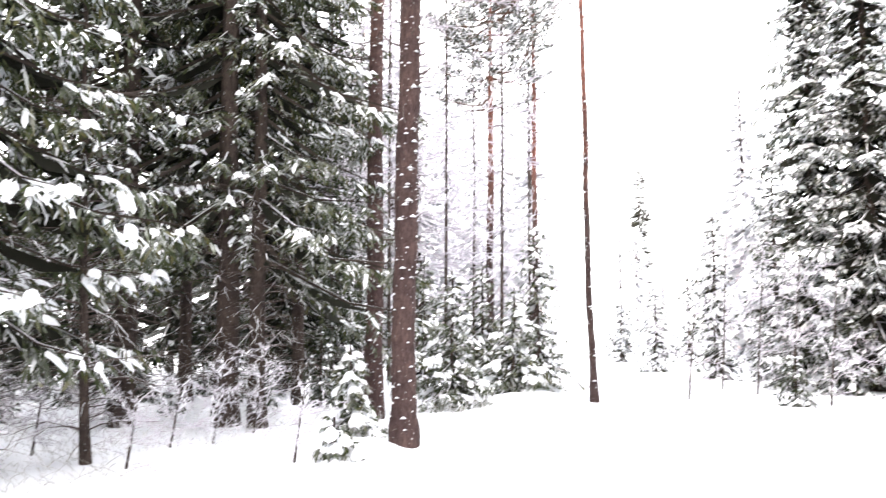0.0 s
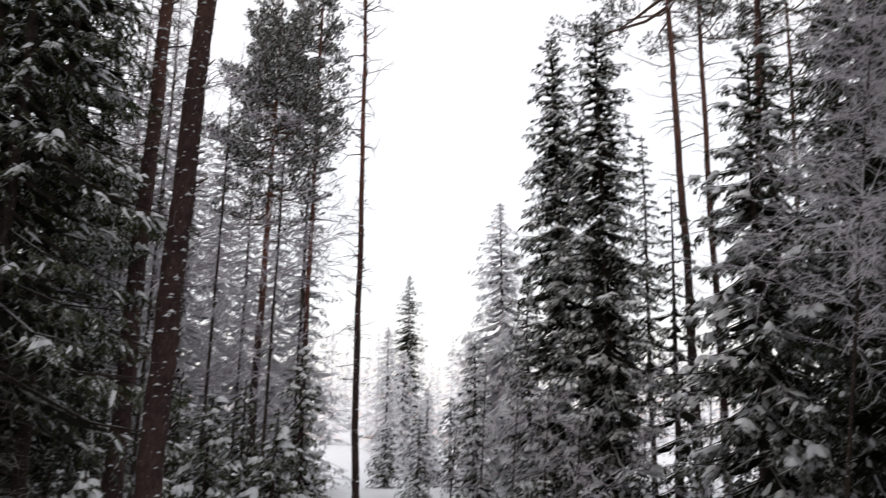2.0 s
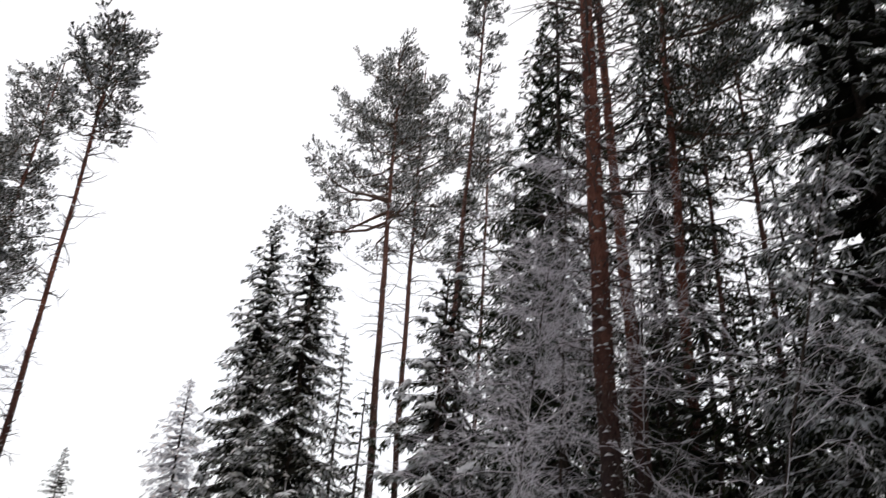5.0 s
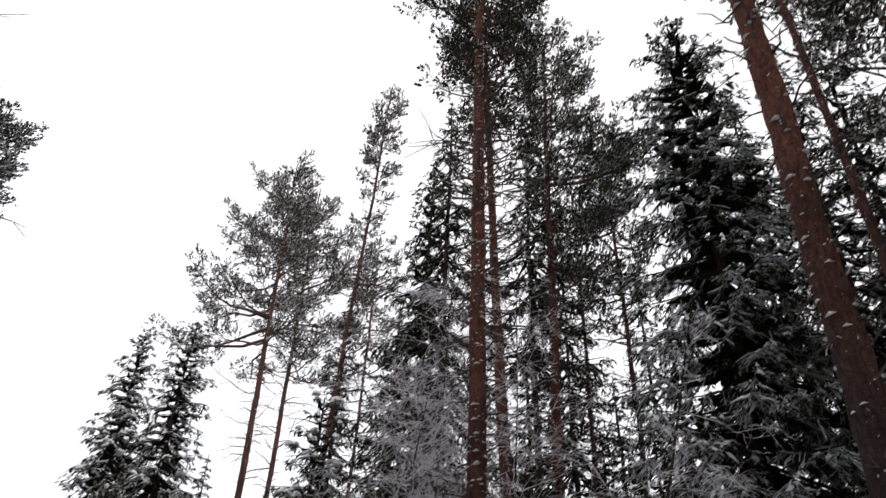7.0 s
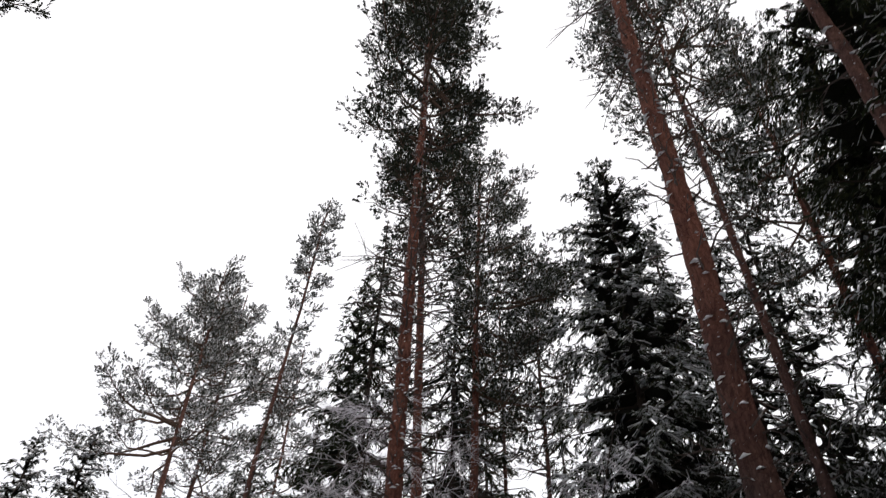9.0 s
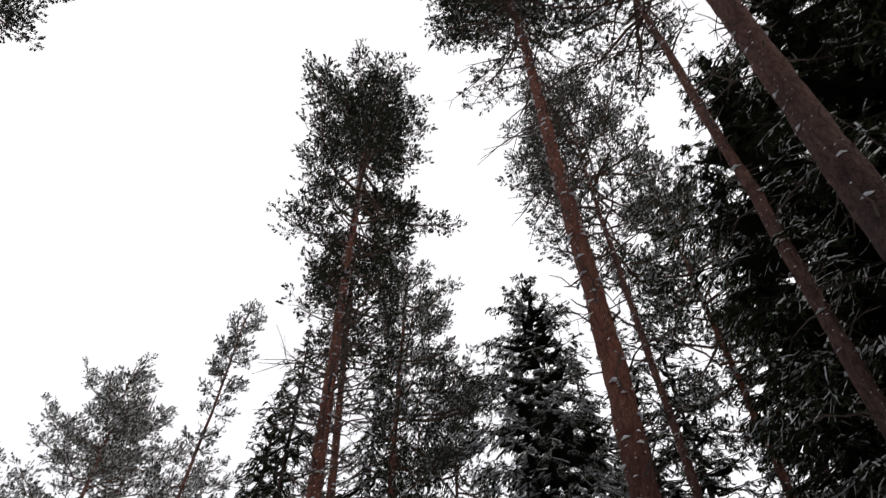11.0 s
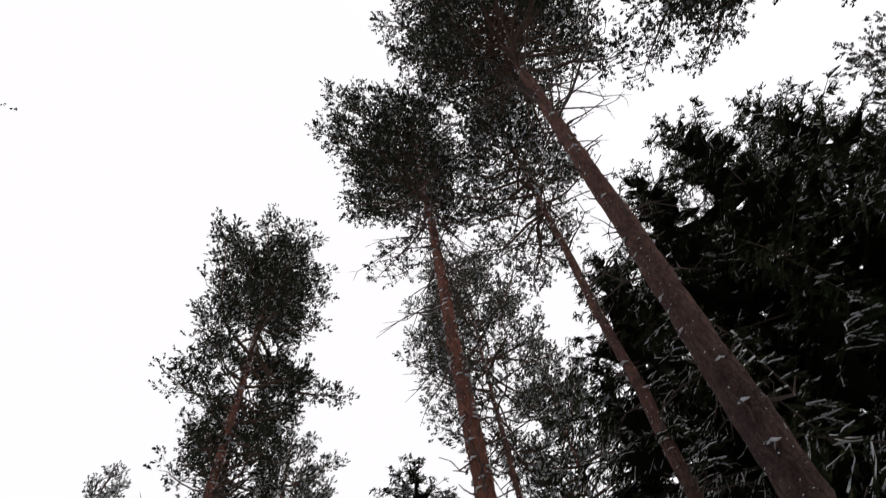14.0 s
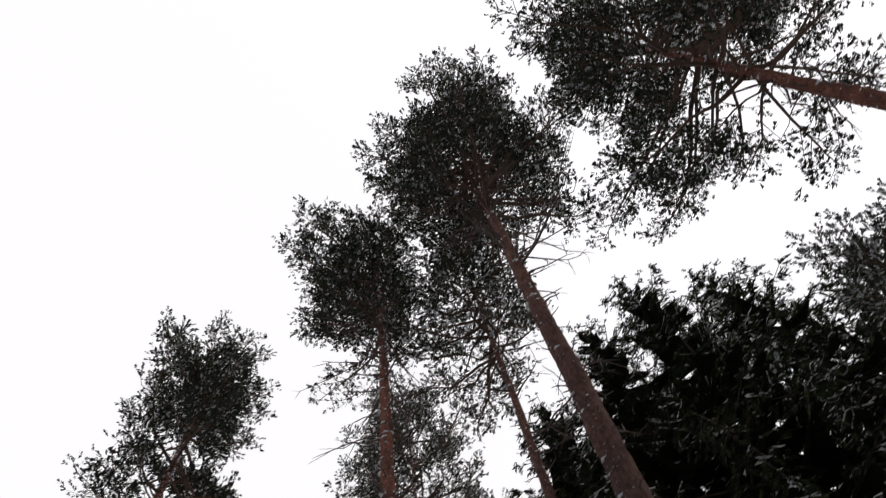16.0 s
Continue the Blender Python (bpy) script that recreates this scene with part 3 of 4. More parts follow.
def pine(az, d, top_az, top_el, label, crown, h=None, r0=0.15, seed=1, group="pines", bark=None, needles=None, **kw):
    m, h = stand(az, d, top_az, top_el, h)
    trunk, dead, flecks, limbs = pine_parts(h, r0, crown, seed, **kw)
    top = raise_tree("pine_tree", label, m, (trunk, dead, flecks), (bark or M_BARK, M_TWIG, M_SNOW), ("trunk", "deadwood", "stem_snow"), group)
    for root, limb, brush, snow in limbs:
        ob = part("limb", limb.mesh("limb", M_LIMB), top)
        ob.location = root
        part("needles", brush.mesh("needles", needles or M_PINE), ob, kind="stuff")
        if snow.n:
            part("limb_snow", snow.mesh("limb_snow", M_SNOW), ob, kind="stuff")
    return top


def bare(az, d, top_az, top_el, label, h=None, r0=0.03, seed=1, group="leafless trees", name="birch_tree", wood=None, **kw):
    m, h = stand(az, d, top_az, top_el, h)
    soups = bare_parts(h, r0, seed, **kw)
    return raise_tree(name, label, m, soups, (M_SBARK, wood or M_RIMETWIG), ("trunk", "twigwork"), group)


# ---- ground ----
def ground():
    near = np.arange(-12, 12.01, 0.28)
    far = np.geomspace(12.4, 600, 40)
    xs = np.concatenate([-far[::-1], near, far])
    ys = np.concatenate([-np.geomspace(6, 600, 20)[::-1], np.arange(-5.8, 30, 0.3), np.geomspace(30.2, 600, 30)])
    gx, gy = np.meshgrid(xs, ys)
    gz = land(gx, gy)
    rng = np.random.default_rng(4)
    gz = gz + rng.normal(0, 0.008, gz.shape) * (np.hypot(gx, gy) < 30)
    n, k = gx.shape
    a = (np.arange(n - 1)[:, None] * k + np.arange(k - 1)[None]).ravel()
    f = np.concatenate([np.stack([a, a + 1, a + k + 1], 1), np.stack([a, a + k + 1, a + k], 1)])
    s = Soup()
    s.add(np.stack([gx, gy, gz], -1).reshape(1, -1, 3), f)
    return tagged(new("ground", s.mesh("ground", M_GROUND, True)), "snow-covered ground and forest track", "ground", kind="structure")


ground()

# ---- left side of the track ----
spruce(-35.6, 12.4, -34.5, 50, "tall dark spruce with snowy boughs and a bare lower stem", r0=0.17, base=0.16, wide=0.14, dens=1.2, snow=0.65, seed=11, heavy=0.6, core=0.6, dead=150, bias=(300, 0.6), leaf=M_GREEN)
spruce(-28.7, 12.2, -27.6, 52, "tall dark spruce, lower stem full of dead twigs", r0=0.18, base=0.16, wide=0.13, dens=1.2, snow=0.55, seed=12, heavy=0.4, core=0.6, dead=170, bias=(285, 0.75), leaf=M_GREEN)
spruce(-26.4, 12.0, -25.8, 46, "dark spruce with drooping green boughs beside another spruce", r0=0.13, base=0.18, wide=0.15, dens=1.2, snow=0.55, seed=13, heavy=0.5, core=0.6, dead=160, bias=(40, 0.75), leaf=M_GREEN)
spruce(-31.5, 15.5, -31.0, 47, "tall dark spruce in the shade behind others", r0=0.13, base=0.3, wide=0.15, dens=1.2, snow=0.3, seed=111, fine=0.66, dead=60, leaf=M_GREEN)
spruce(-23.5, 15.0, -23.2, 45, "dark spruce with bare lower stem behind pines", r0=0.12, base=0.35, wide=0.15, dens=1.1, snow=0.35, seed=112, fine=0.66, dead=60, leaf=M_GREEN)
spruce(-44.6, 8.8, -44.0, 52, "spruce with thick snow lying on its boughs", r0=0.11, base=0.14, wide=0.19, dens=1.3, snow=0.55, seed=14, core=0.8, heavy=0.9, dead=40, leaf=M_GREEN)
spruce(-37.9, 9.3, -38.2, 26, "slender dying spruce with bare twiggy stem", r0=0.055, base=0.5, wide=0.12, dens=0.8, snow=0.5, seed=15, dead=170, leaf=M_GREEN)
pine(-17.9, 13.0, -16.3, 53.2, "tall pine with a bare reddish-brown stem", ((0.6, 1.2), (0.75, 2.0), (0.92, 1.2), (1, 0.3)), r0=0.165, seed=21, stubs=60, flecks=420, limbs=36)
pine(-15.6, 9.8, -12.2, 62.8, "tall pine with a thick dark bare stem flecked with snow", ((0.62, 1.2), (0.75, 2.0), (0.92, 1.2), (1, 0.3)), r0=0.165, seed=22, stubs=22, flecks=520, limbs=36)
pine(-8.9, 24, -8.6, 30.8, "pine with a red upper stem and a broad snowy crown", ((0.5, 1.8), (0.66, 2.9), (0.85, 2.1), (1, 0.5)), r0=0.14, seed=23, dens=1.2, snow=0.4, bark=M_RED, flecks=0, tuft=1.2, needles=M_PINEH)
pine(-5.4, 25, -5.4, 35.6, "slender pine with a high snowy crown", ((0.5, 1.0), (0.62, 2.1), (0.72, 1.9), (0.9, 1.4), (1, 0.4)), r0=0.11, seed=24, snow=0.4, bark=M_RED, flecks=0, tuft=1.2, needles=M_PINEH, bias=(265, 0.3))
pine(-1.2, 16.4, -2.2, 39.9, "slender bare-stemmed pine at the edge of the track", ((0.74, 0.7), (0.8, 1.25), (0.9, 1.15), (1, 0.35)), r0=0.08, seed=25, snow=0.4, flecks=120, stubs=60, tuft=1.15, limbs=34, bark=M_RED, needles=M_PINEH, bare_limbs=10)
spruce(-11.9, 14.2, -11.8, 0.8, "young snow-laden spruce between the pines", r0=0.05, base=0.03, wide=0.40, dens=2.4, snow=0.8, seed=31, heavy=0.9, group="young spruces", leaf=M_GREEN)
spruce(-7.4, 16.0, -7.1, -0.5, "young snow-laden spruce beside the track", r0=0.05, base=0.03, wide=0.42, dens=2.4, snow=0.9, seed=32, heavy=1.1, group="young spruces", leaf=M_GREEN)
spruce(-5.2, 17.0, -5.3, 4.2, "young spruce thick with snow", r0=0.05, base=0.03, wide=0.28, dens=1.9, snow=0.9, seed=33, heavy=0.9, group="young spruces", leaf=M_GREEN)
spruce(-9.6, 17.5, -9.5, 1.5, "young spruce in the shade of pines", r0=0.05, base=0.03, wide=0.34, dens=1.65, snow=0.5, seed=36, heavy=0.4, group="young spruces", leaf=M_GREEN)
spruce(-14.0, 16.5, -13.9, 2.0, "young spruce behind a pine stem", r0=0.05, base=0.03, wide=0.34, dens=1.8, snow=0.5, seed=37, heavy=0.4, group="young spruces", leaf=M_GREEN)
spruce(-19.5, 10.7, -19.6, -4.6, "knee-high young spruce heaped with snow", r0=0.03, base=0.03, wide=0.46, dens=3.4, snow=0.85, seed=34, slim=0.85, heavy=0.8, group="young spruces", leaf=M_GREEN)
spruce(-20.8, 9.2, -20.8, -10.0, "tiny spruce half buried in snow", r0=0.02, base=0.03, wide=0.9, dens=3.5, snow=0.95, seed=35, heavy=0.6, group="young spruces", leaf=M_GREEN)
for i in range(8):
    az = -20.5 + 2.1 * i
    spruce(az, 28 + (i * 5) % 7, az, 25 - 1.6 * i + (i * 7) % 5, "rimed spruce behind the pines, haze in its colour", r0=0.1, base=0.05, wide=0.2, dens=0.7, snow=0.6, seed=130 + i, fine=0.45, needles=M_RIMEHAZE, group="background spruces")
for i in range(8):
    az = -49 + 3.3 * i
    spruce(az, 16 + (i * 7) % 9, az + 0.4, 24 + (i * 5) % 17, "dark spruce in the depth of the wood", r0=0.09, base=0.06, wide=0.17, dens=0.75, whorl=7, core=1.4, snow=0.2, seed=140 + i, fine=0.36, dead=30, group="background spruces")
for i in range(8):
    az = -21 + 2.15 * i
    bare(az, 19 + (i * 5) % 9, az + 0.4, 32 - 1.9 * i + (i * 5) % 4, "leafless birch white with rime", r0=0.05, seed=40 + i, n1=31, spread=0.24, k2=8, k3=4, rad=0.0095, rise=0.1, flat=0.6, start=0.12)
for i, az in enumerate((-24.6, -22.4, -20.6)):
    spruce(az, 17.5 + 1.5 * i, az + 0.3, 37 - 7 * i, "dark spruce at the edge of the birches", r0=0.1, base=0.08, wide=0.17, dens=1.1, core=1.0, snow=0.35, seed=340 + i, fine=0.6, dead=20)
for i in range(14):
    az = -47 + 2.1 * i
    spruce(az, 13.2 + (i * 3) % 5, az, -7.0 + (i * 5) % 7, "small spruce in the undergrowth", r0=0.03, base=0.04, wide=0.34, dens=1.65, snow=0.35, seed=240 + i, fine=0.6, dead=12, group="young spruces")

for i in range(9):
    az = -47 + 2.9 * i
    bare(az, 9.0 + (i * 5) % 4 * 0.7, az + 0.8, -8.0 + (i * 5) % 4, "low leafless bush powdered with snow", r0=0.012, seed=370 + i, n1=20, spread=0.7, k2=6, k3=4, rad=0.0045, start=0.05, name="bush", group="bushes")

# ---- far end of the track ----
spruce(2.3, 58, 2.35, 9.7, "distant spruce with a dark tip and rimed boughs", r0=0.14, wide=0.20, slim=0.75, dens=1.8, snow=0.6, seed=51, core=1.8, fine=0.35, leaf=M_DUST)
spruce(0.9, 41, 0.8, 5.7, "far spruce white with rime and painted haze", r0=0.12, wide=0.2, dens=1.55, snow=0.8, seed=52, fine=0.5, needles=M_WHITE)
spruce(3.9, 36, 3.9, 1.2, "far young spruce white with rime and painted haze", r0=0.1, wide=0.26, dens=1.55, snow=0.8, seed=53, fine=0.5, needles=M_WHITE)
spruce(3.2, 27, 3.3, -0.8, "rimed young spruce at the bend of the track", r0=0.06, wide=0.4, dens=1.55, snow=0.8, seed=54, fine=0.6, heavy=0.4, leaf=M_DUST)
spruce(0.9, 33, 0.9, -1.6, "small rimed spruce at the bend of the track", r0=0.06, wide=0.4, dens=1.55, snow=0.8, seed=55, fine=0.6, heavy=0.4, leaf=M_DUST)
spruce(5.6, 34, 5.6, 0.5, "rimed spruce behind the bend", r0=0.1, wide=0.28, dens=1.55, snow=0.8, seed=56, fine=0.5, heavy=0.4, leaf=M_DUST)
spruce(2.0, 46, 2.0, 4.0, "rimed spruce beyond the bend, paled by painted haze", r0=0.1, wide=0.28, dens=1.55, snow=0.8, seed=156, fine=0.5, needles=M_WHITE)
spruce(7.0, 42, 7.0, 5.5, "slim rimed spruce beyond the bend, paled by painted haze", r0=0.1, wide=0.22, dens=1.55, snow=0.8, seed=157, fine=0.5, needles=M_WHITE)
spruce(9.7, 30, 9.35, 15.3, "slim spruce white with rime and painted haze to its tip", r0=0.13, wide=0.27, slim=0.8, dens=1.9, whorl=16, snow=0.4, seed=57, core=2.0, fine=0.5, needles=M_WHITE)
spruce(7.5, 24, 7.4, 5.0, "snow-covered spruce at the edge of the track", r0=0.08, wide=0.24, dens=1.6, snow=0.8, seed=58, core=1.8, fine=0.6, heavy=0.4, leaf=M_DUST)
spruce(11.5, 23, 11.4, 9.0, "snow-covered spruce in front of a taller one", r0=0.08, wide=0.22, dens=1.6, snow=0.8, seed=59, core=1.8, fine=0.6, heavy=0.4, leaf=M_DUST)

# ---- right side of the track ----
spruce(14.3, 21.5, 13.5, 27.4, "one of twin spruces, dark green with white snow", r0=0.14, wide=0.14, dens=1.8, whorl=15, snow=0.85, seed=61, fine=0.65, slim=0.55, core=1.5, heavy=0.8, leaf=M_DUST)
spruce(17.6, 20.8, 17.2, 29.0, "one of twin spruces, dark and dense", r0=0.14, wide=0.145, dens=1.55, whorl=15, snow=0.7, seed=62, fine=0.65, slim=0.55, core=1.5, heavy=0.7, leaf=M_DUST)
spruce(20.3, 27, 20.4, 20.0, "slim pale spruce behind a pine stem", r0=0.1, wide=0.10, dens=0.9, snow=0.6, seed=161, fine=0.6, base=0.3, leaf=M_DUST)
pine(23.4, 22.5, 22.5, 43.0, "tall pine with a long bare stem and a rounded crown", ((0.62, 2.6), (0.67, 3.2), (0.74, 2.3), (0.86, 2.3), (0.95, 1.5), (1, 0.4)), r0=0.15, seed=63, snow=0.45, bark=M_BARK, flecks=60, tuft=1.15, limbs=58, needles=M_PINEH, bias=(292, 0.25), bare_limbs=14)
pine(25.2, 23.5, 25.2, 41.6, "tall pine close behind another", ((0.6, 1.6), (0.75, 2.3), (0.9, 2.1), (1, 0.5)), r0=0.12, seed=64, snow=0.45, bark=M_BARK, flecks=0, tuft=1.15, limbs=44, needles=M_PINEH, bias=(115, 0.25))
pine(30.6, 25.5, 31.6, 38.6, "pine with hanging snowy boughs behind a thin leaning one", ((0.55, 1.5), (0.68, 2.3), (0.85, 1.7), (1, 0.4)), r0=0.10, seed=164, snow=0.45, bark=M_BARK, flecks=0, tuft=1.2, limbs=44, needles=M_PINEH, sweep=0.15)
spruce(27.6, 13.5, 28.4, 25.0, "bushy spruce with thick lumps of snow", r0=0.10, wide=0.21, slim=0.5, core=1.35, dens=1.7, snow=1.0, seed=65, heavy=1.3, leaf=M_DUST)
pine(27.3, 15.5, 31.3, 49.9, "thin leaning pine with a small tuft of a crown", ((0.6, 0.7), (0.63, 1.1), (0.66, 0.3), (0.76, 0.45), (0.8, 0.85), (0.92, 0.75), (1, 0.3)), r0=0.075, seed=66, limbs=30, stubs=60, flecks=40, dens=1.1, needles=M_PINEH, bare_limbs=10)
bare(31.6, 10.0, 36.9, 27, "crooked leafless tree, every twig white with rime", r0=0.024, seed=67, n1=80, spread=0.27, k2=10, k3=6, rad=0.0031, rise=-0.05, flat=0.35, start=0.42, wood=M_HOAR, wave=0.11, name="leafless_tree")
bare(36.5, 10.4, 38.5, 36, "slim leafless tree white with rime", r0=0.024, seed=167, n1=56, spread=0.22, k2=9, k3=5, rad=0.0031, rise=-0.05, flat=0.35, start=0.45, wood=M_HOAR, wave=0.11, name="leafless_tree")
bare(42.6, 11.0, 44.6, 33, "leafless sapling white with rime", r0=0.022, seed=68, n1=60, spread=0.25, k2=8, k3=5, rad=0.0031, rise=-0.05, flat=0.35, start=0.38, wood=M_HOAR, wave=0.11, name="leafless_tree")
bare(46.6, 8.5, 60.0, 33, "leaning thin sapling with rimed twigs", r0=0.024, seed=69, n1=26, spread=0.22, k2=8, k3=5, rise=0.0, flat=0.4, rad=0.0034, start=0.25, wood=M_HOAR, wave=0.11, name="leafless_tree")
spruce(35.8, 15.0, 36.6, 43.5, "tall dark spruce behind rimed twigs", r0=0.12, base=0.1, wide=0.13, dens=1.2, snow=0.45, seed=189, core=1.6, fine=0.68, slim=0.7)
pine(41.1, 9.5, 41.1, 67.5, "tall pine with bright red bark and many dead twigs", ((0.50, 1.7), (0.545, 1.0), (0.60, 1.8), (0.66, 1.7), (0.70, 3.1), (0.78, 2.7), (0.87, 2.5), (0.95, 1.8), (1, 0.5)), r0=0.155, seed=71, bark=M_RED, flecks=700, stubs=340, snag=18, limbs=78, dens=1.0, bare_limbs=12)
pine(44.2, 11.3, 41.4, 56.4, "red-stemmed pine close behind another pine", ((0.66, 0.9), (0.8, 1.6), (0.92, 1.0), (1, 0.3)), r0=0.135, seed=72, bark=M_RED, flecks=240, stubs=90, limbs=36)
pine(47.1, 14.5, 48.7, 54.3, "pine with a dense dark crown", ((0.52, 1.2), (0.6, 2.0), (0.72, 2.2), (0.8, 1.9), (0.93, 1.2), (1, 0.4)), r0=0.14, seed=73, bark=M_RED, stubs=200, limbs=60, dens=1.05, bias=(140, 0.45), needles=M_PINEF)
pine(53.8, 15.2, 54.0, 46.5, "thin dark pine beside a dense-crowned one", ((0.62, 1.2), (0.72, 1.7), (0.9, 1.2), (1, 0.4)), r0=0.085, seed=173, limbs=40, stubs=90, flecks=60, needles=M_PINEF)
pine(50.1, 16.5, 50.3, 43.5, "thin dark-stemmed pine deeper in the wood", ((0.66, 1.0), (0.8, 1.4), (1, 0.4)), r0=0.085, seed=174, limbs=30, stubs=90, flecks=60, needles=M_PINEF)
spruce(38.0, 13.5, 38.0, 48, "dark spruce behind a red pine stem", r0=0.11, base=0.15, wide=0.15, dens=1.5, core=0.45, snow=0.3, seed=92, dead=50)
spruce(48.6, 19, 48.8, 36, "thin dark spruce with a bare lower stem", r0=0.11, base=0.58, wide=0.14, dens=1.2, snow=0.35, seed=74, dead=70, core=0.4)
spruce(55.4, 18.5, 55.2, 35, "thin dark spruce deeper in the wood", r0=0.10, base=0.4, wide=0.10, dens=1.1, snow=0.35, seed=75, dead=70, core=0.4)
spruce(45.6, 15.5, 46.0, 46, "dark spruce between red pine stems", r0=0.11, base=0.58, wide=0.13, dens=1.1, snow=0.35, seed=98, dead=30, core=0.4)
spruce(61.0, 11.5, 63.3, 51.6, "broad dark spruce with snow on its bough tips", r0=0.15, base=0.10, wide=0.185, dens=1.2, whorl=13, snow=0.8, seed=76, core=1.2, dead=50, slim=0.55, lines=0.7, leaf=M_DUST)
pine(69.2, 6.2, 72.0, 78.0, "pine with a thick reddish stem and snags", ((0.66, 1.2), (0.74, 1.6), (0.82, 2.3), (0.90, 2.6), (0.95, 1.9), (1, 0.6)), h=24, r0=0.165, seed=77, bark=M_RED, flecks=420, stubs=140, snag=14, limbs=58, dens=1.1, bias=(345, 0.5), bare_limbs=16)
pine(74.5, 10.2, 74.0, 66.2, "pine with a broad loose crown behind a thicker stem", ((0.58, 1.5), (0.68, 2.3), (0.8, 2.8), (0.92, 1.7), (1, 0.5)), r0=0.10, seed=78, bark=M_BARK, stubs=50, limbs=54, needles=M_PINEF)
pine(81.0, 12.2, 81.5, 58, "snowy pine deeper in the wood", ((0.5, 1.8), (0.65, 2.5), (0.85, 1.9), (1, 0.4)), r0=0.12, seed=178, bark=M_RED, stubs=50, snow=0.4, tuft=1.15, limbs=50, needles=M_PINEF)
pine(88.0, 6.6, 96.0, 74.6, "pine with a slanting red stem and a loose crown", ((0.69, 1.5), (0.79, 2.4), (0.92, 1.8), (1, 0.5)), h=20.9, r0=0.11, seed=79, dens=0.8, bark=M_BARK, stubs=50, limbs=44, bias=(20, 0.35), needles=M_PINEF)
pine(94.6, 4.4, 122.5, 81.9, "thick-stemmed pine towering overhead", ((0.64, 2.4), (0.74, 2.4), (0.82, 3.2), (0.9, 3.7), (0.96, 2.0), (1, 0.6)), h=24, r0=0.175, seed=80, bark=M_BARK, flecks=110, stubs=70, limbs=74, dens=1.0, crook=0.006, bare_limbs=12)
pine(147.5, 5.2, 166.5, 73.5, "pine leaning over the clearing with a wide crown", ((0.52, 2.0), (0.65, 3.6), (0.85, 3.2), (1, 0.8)), h=22, r0=0.15, seed=81, bark=M_RED, stubs=26, limbs=66, dens=1.0, sweep=0.15, bare_limbs=0)
pine(134.0, 11, 139.0, 54.5, "pine with a snowy crown behind dark spruces", ((0.6, 1.5), (0.75, 2.7), (0.9, 2.1), (1, 0.5)), r0=0.14, seed=82, snow=0.4, tuft=1.15, bark=M_RED, limbs=50, needles=M_PINEF)
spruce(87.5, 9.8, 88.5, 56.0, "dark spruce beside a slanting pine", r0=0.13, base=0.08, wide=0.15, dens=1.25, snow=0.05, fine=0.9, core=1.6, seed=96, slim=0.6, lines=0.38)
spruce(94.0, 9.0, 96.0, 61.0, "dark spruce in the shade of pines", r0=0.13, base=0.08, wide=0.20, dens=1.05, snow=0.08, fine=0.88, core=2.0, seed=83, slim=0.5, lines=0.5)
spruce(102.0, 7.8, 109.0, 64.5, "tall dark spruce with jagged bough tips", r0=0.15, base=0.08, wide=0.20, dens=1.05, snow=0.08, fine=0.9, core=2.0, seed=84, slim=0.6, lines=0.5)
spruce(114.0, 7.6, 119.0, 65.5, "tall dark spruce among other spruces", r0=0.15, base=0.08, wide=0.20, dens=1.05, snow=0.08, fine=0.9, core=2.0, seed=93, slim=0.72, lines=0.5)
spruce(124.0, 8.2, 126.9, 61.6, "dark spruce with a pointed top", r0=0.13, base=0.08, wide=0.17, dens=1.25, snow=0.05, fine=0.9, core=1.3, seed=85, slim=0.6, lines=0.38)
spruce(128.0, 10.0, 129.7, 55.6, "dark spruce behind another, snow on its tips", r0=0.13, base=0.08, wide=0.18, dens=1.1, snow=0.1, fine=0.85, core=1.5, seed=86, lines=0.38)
spruce(75.0, 14.0, 75.5, 47, "spruce deeper in the wood", r0=0.12, base=0.08, wide=0.2, dens=1.25, snow=0.25, seed=87, fine=0.6, leaf=M_DUST)
spruce(84.0, 12.5, 84.5, 50, "dark spruce deeper in the wood", r0=0.12, base=0.08, wide=0.2, dens=1.25, snow=0.25, seed=88, fine=0.6, lines=0.45, leaf=M_DUST)
spruce(33.8, 17.5, 34.0, 33, "spruce behind rimed twigs", r0=0.12, base=0.05, wide=0.18, dens=1.1, snow=0.45, seed=89, fine=0.7)
spruce(45.0, 19.0, 45.2, 31, "dark spruce deep in the wood", r0=0.12, base=0.05, wide=0.2, dens=1.4, core=1.4, snow=0.25, seed=90, fine=0.7)
spruce(29.5, 20.0, 29.6, 33, "spruce behind pine stems", r0=0.12, base=0.05, wide=0.15, dens=1.1, snow=0.45, seed=91, fine=0.7)
spruce(52.0, 18.0, 52.2, 27, "dark spruce closing the wood", r0=0.12, base=0.08, wide=0.16, dens=1.1, snow=0.3, seed=194, fine=0.58)
spruce(41.5, 17.0, 41.6, 28, "dark spruce in the gap between pines", r0=0.12, base=0.08, wide=0.15, dens=1.1, snow=0.3, seed=195, fine=0.6)
spruce(57.0, 13.5, 57.2, 31, "dark spruce in the shade of a broader one", r0=0.12, base=0.1, wide=0.17, dens=1.1, snow=0.2, seed=94, fine=0.7)
spruce(71.5, 13.0, 71.6, 47, "dark spruce behind a thick pine stem", r0=0.12, base=0.1, wide=0.18, dens=1.25, snow=0.35, seed=97, fine=0.7, leaf=M_DUST)
spruce(66.5, 15.5, 66.6, 46, "dark spruce deeper in the wood", r0=0.12, base=0.1, wide=0.18, dens=1.25, snow=0.35, seed=95, fine=0.6, leaf=M_DUST)
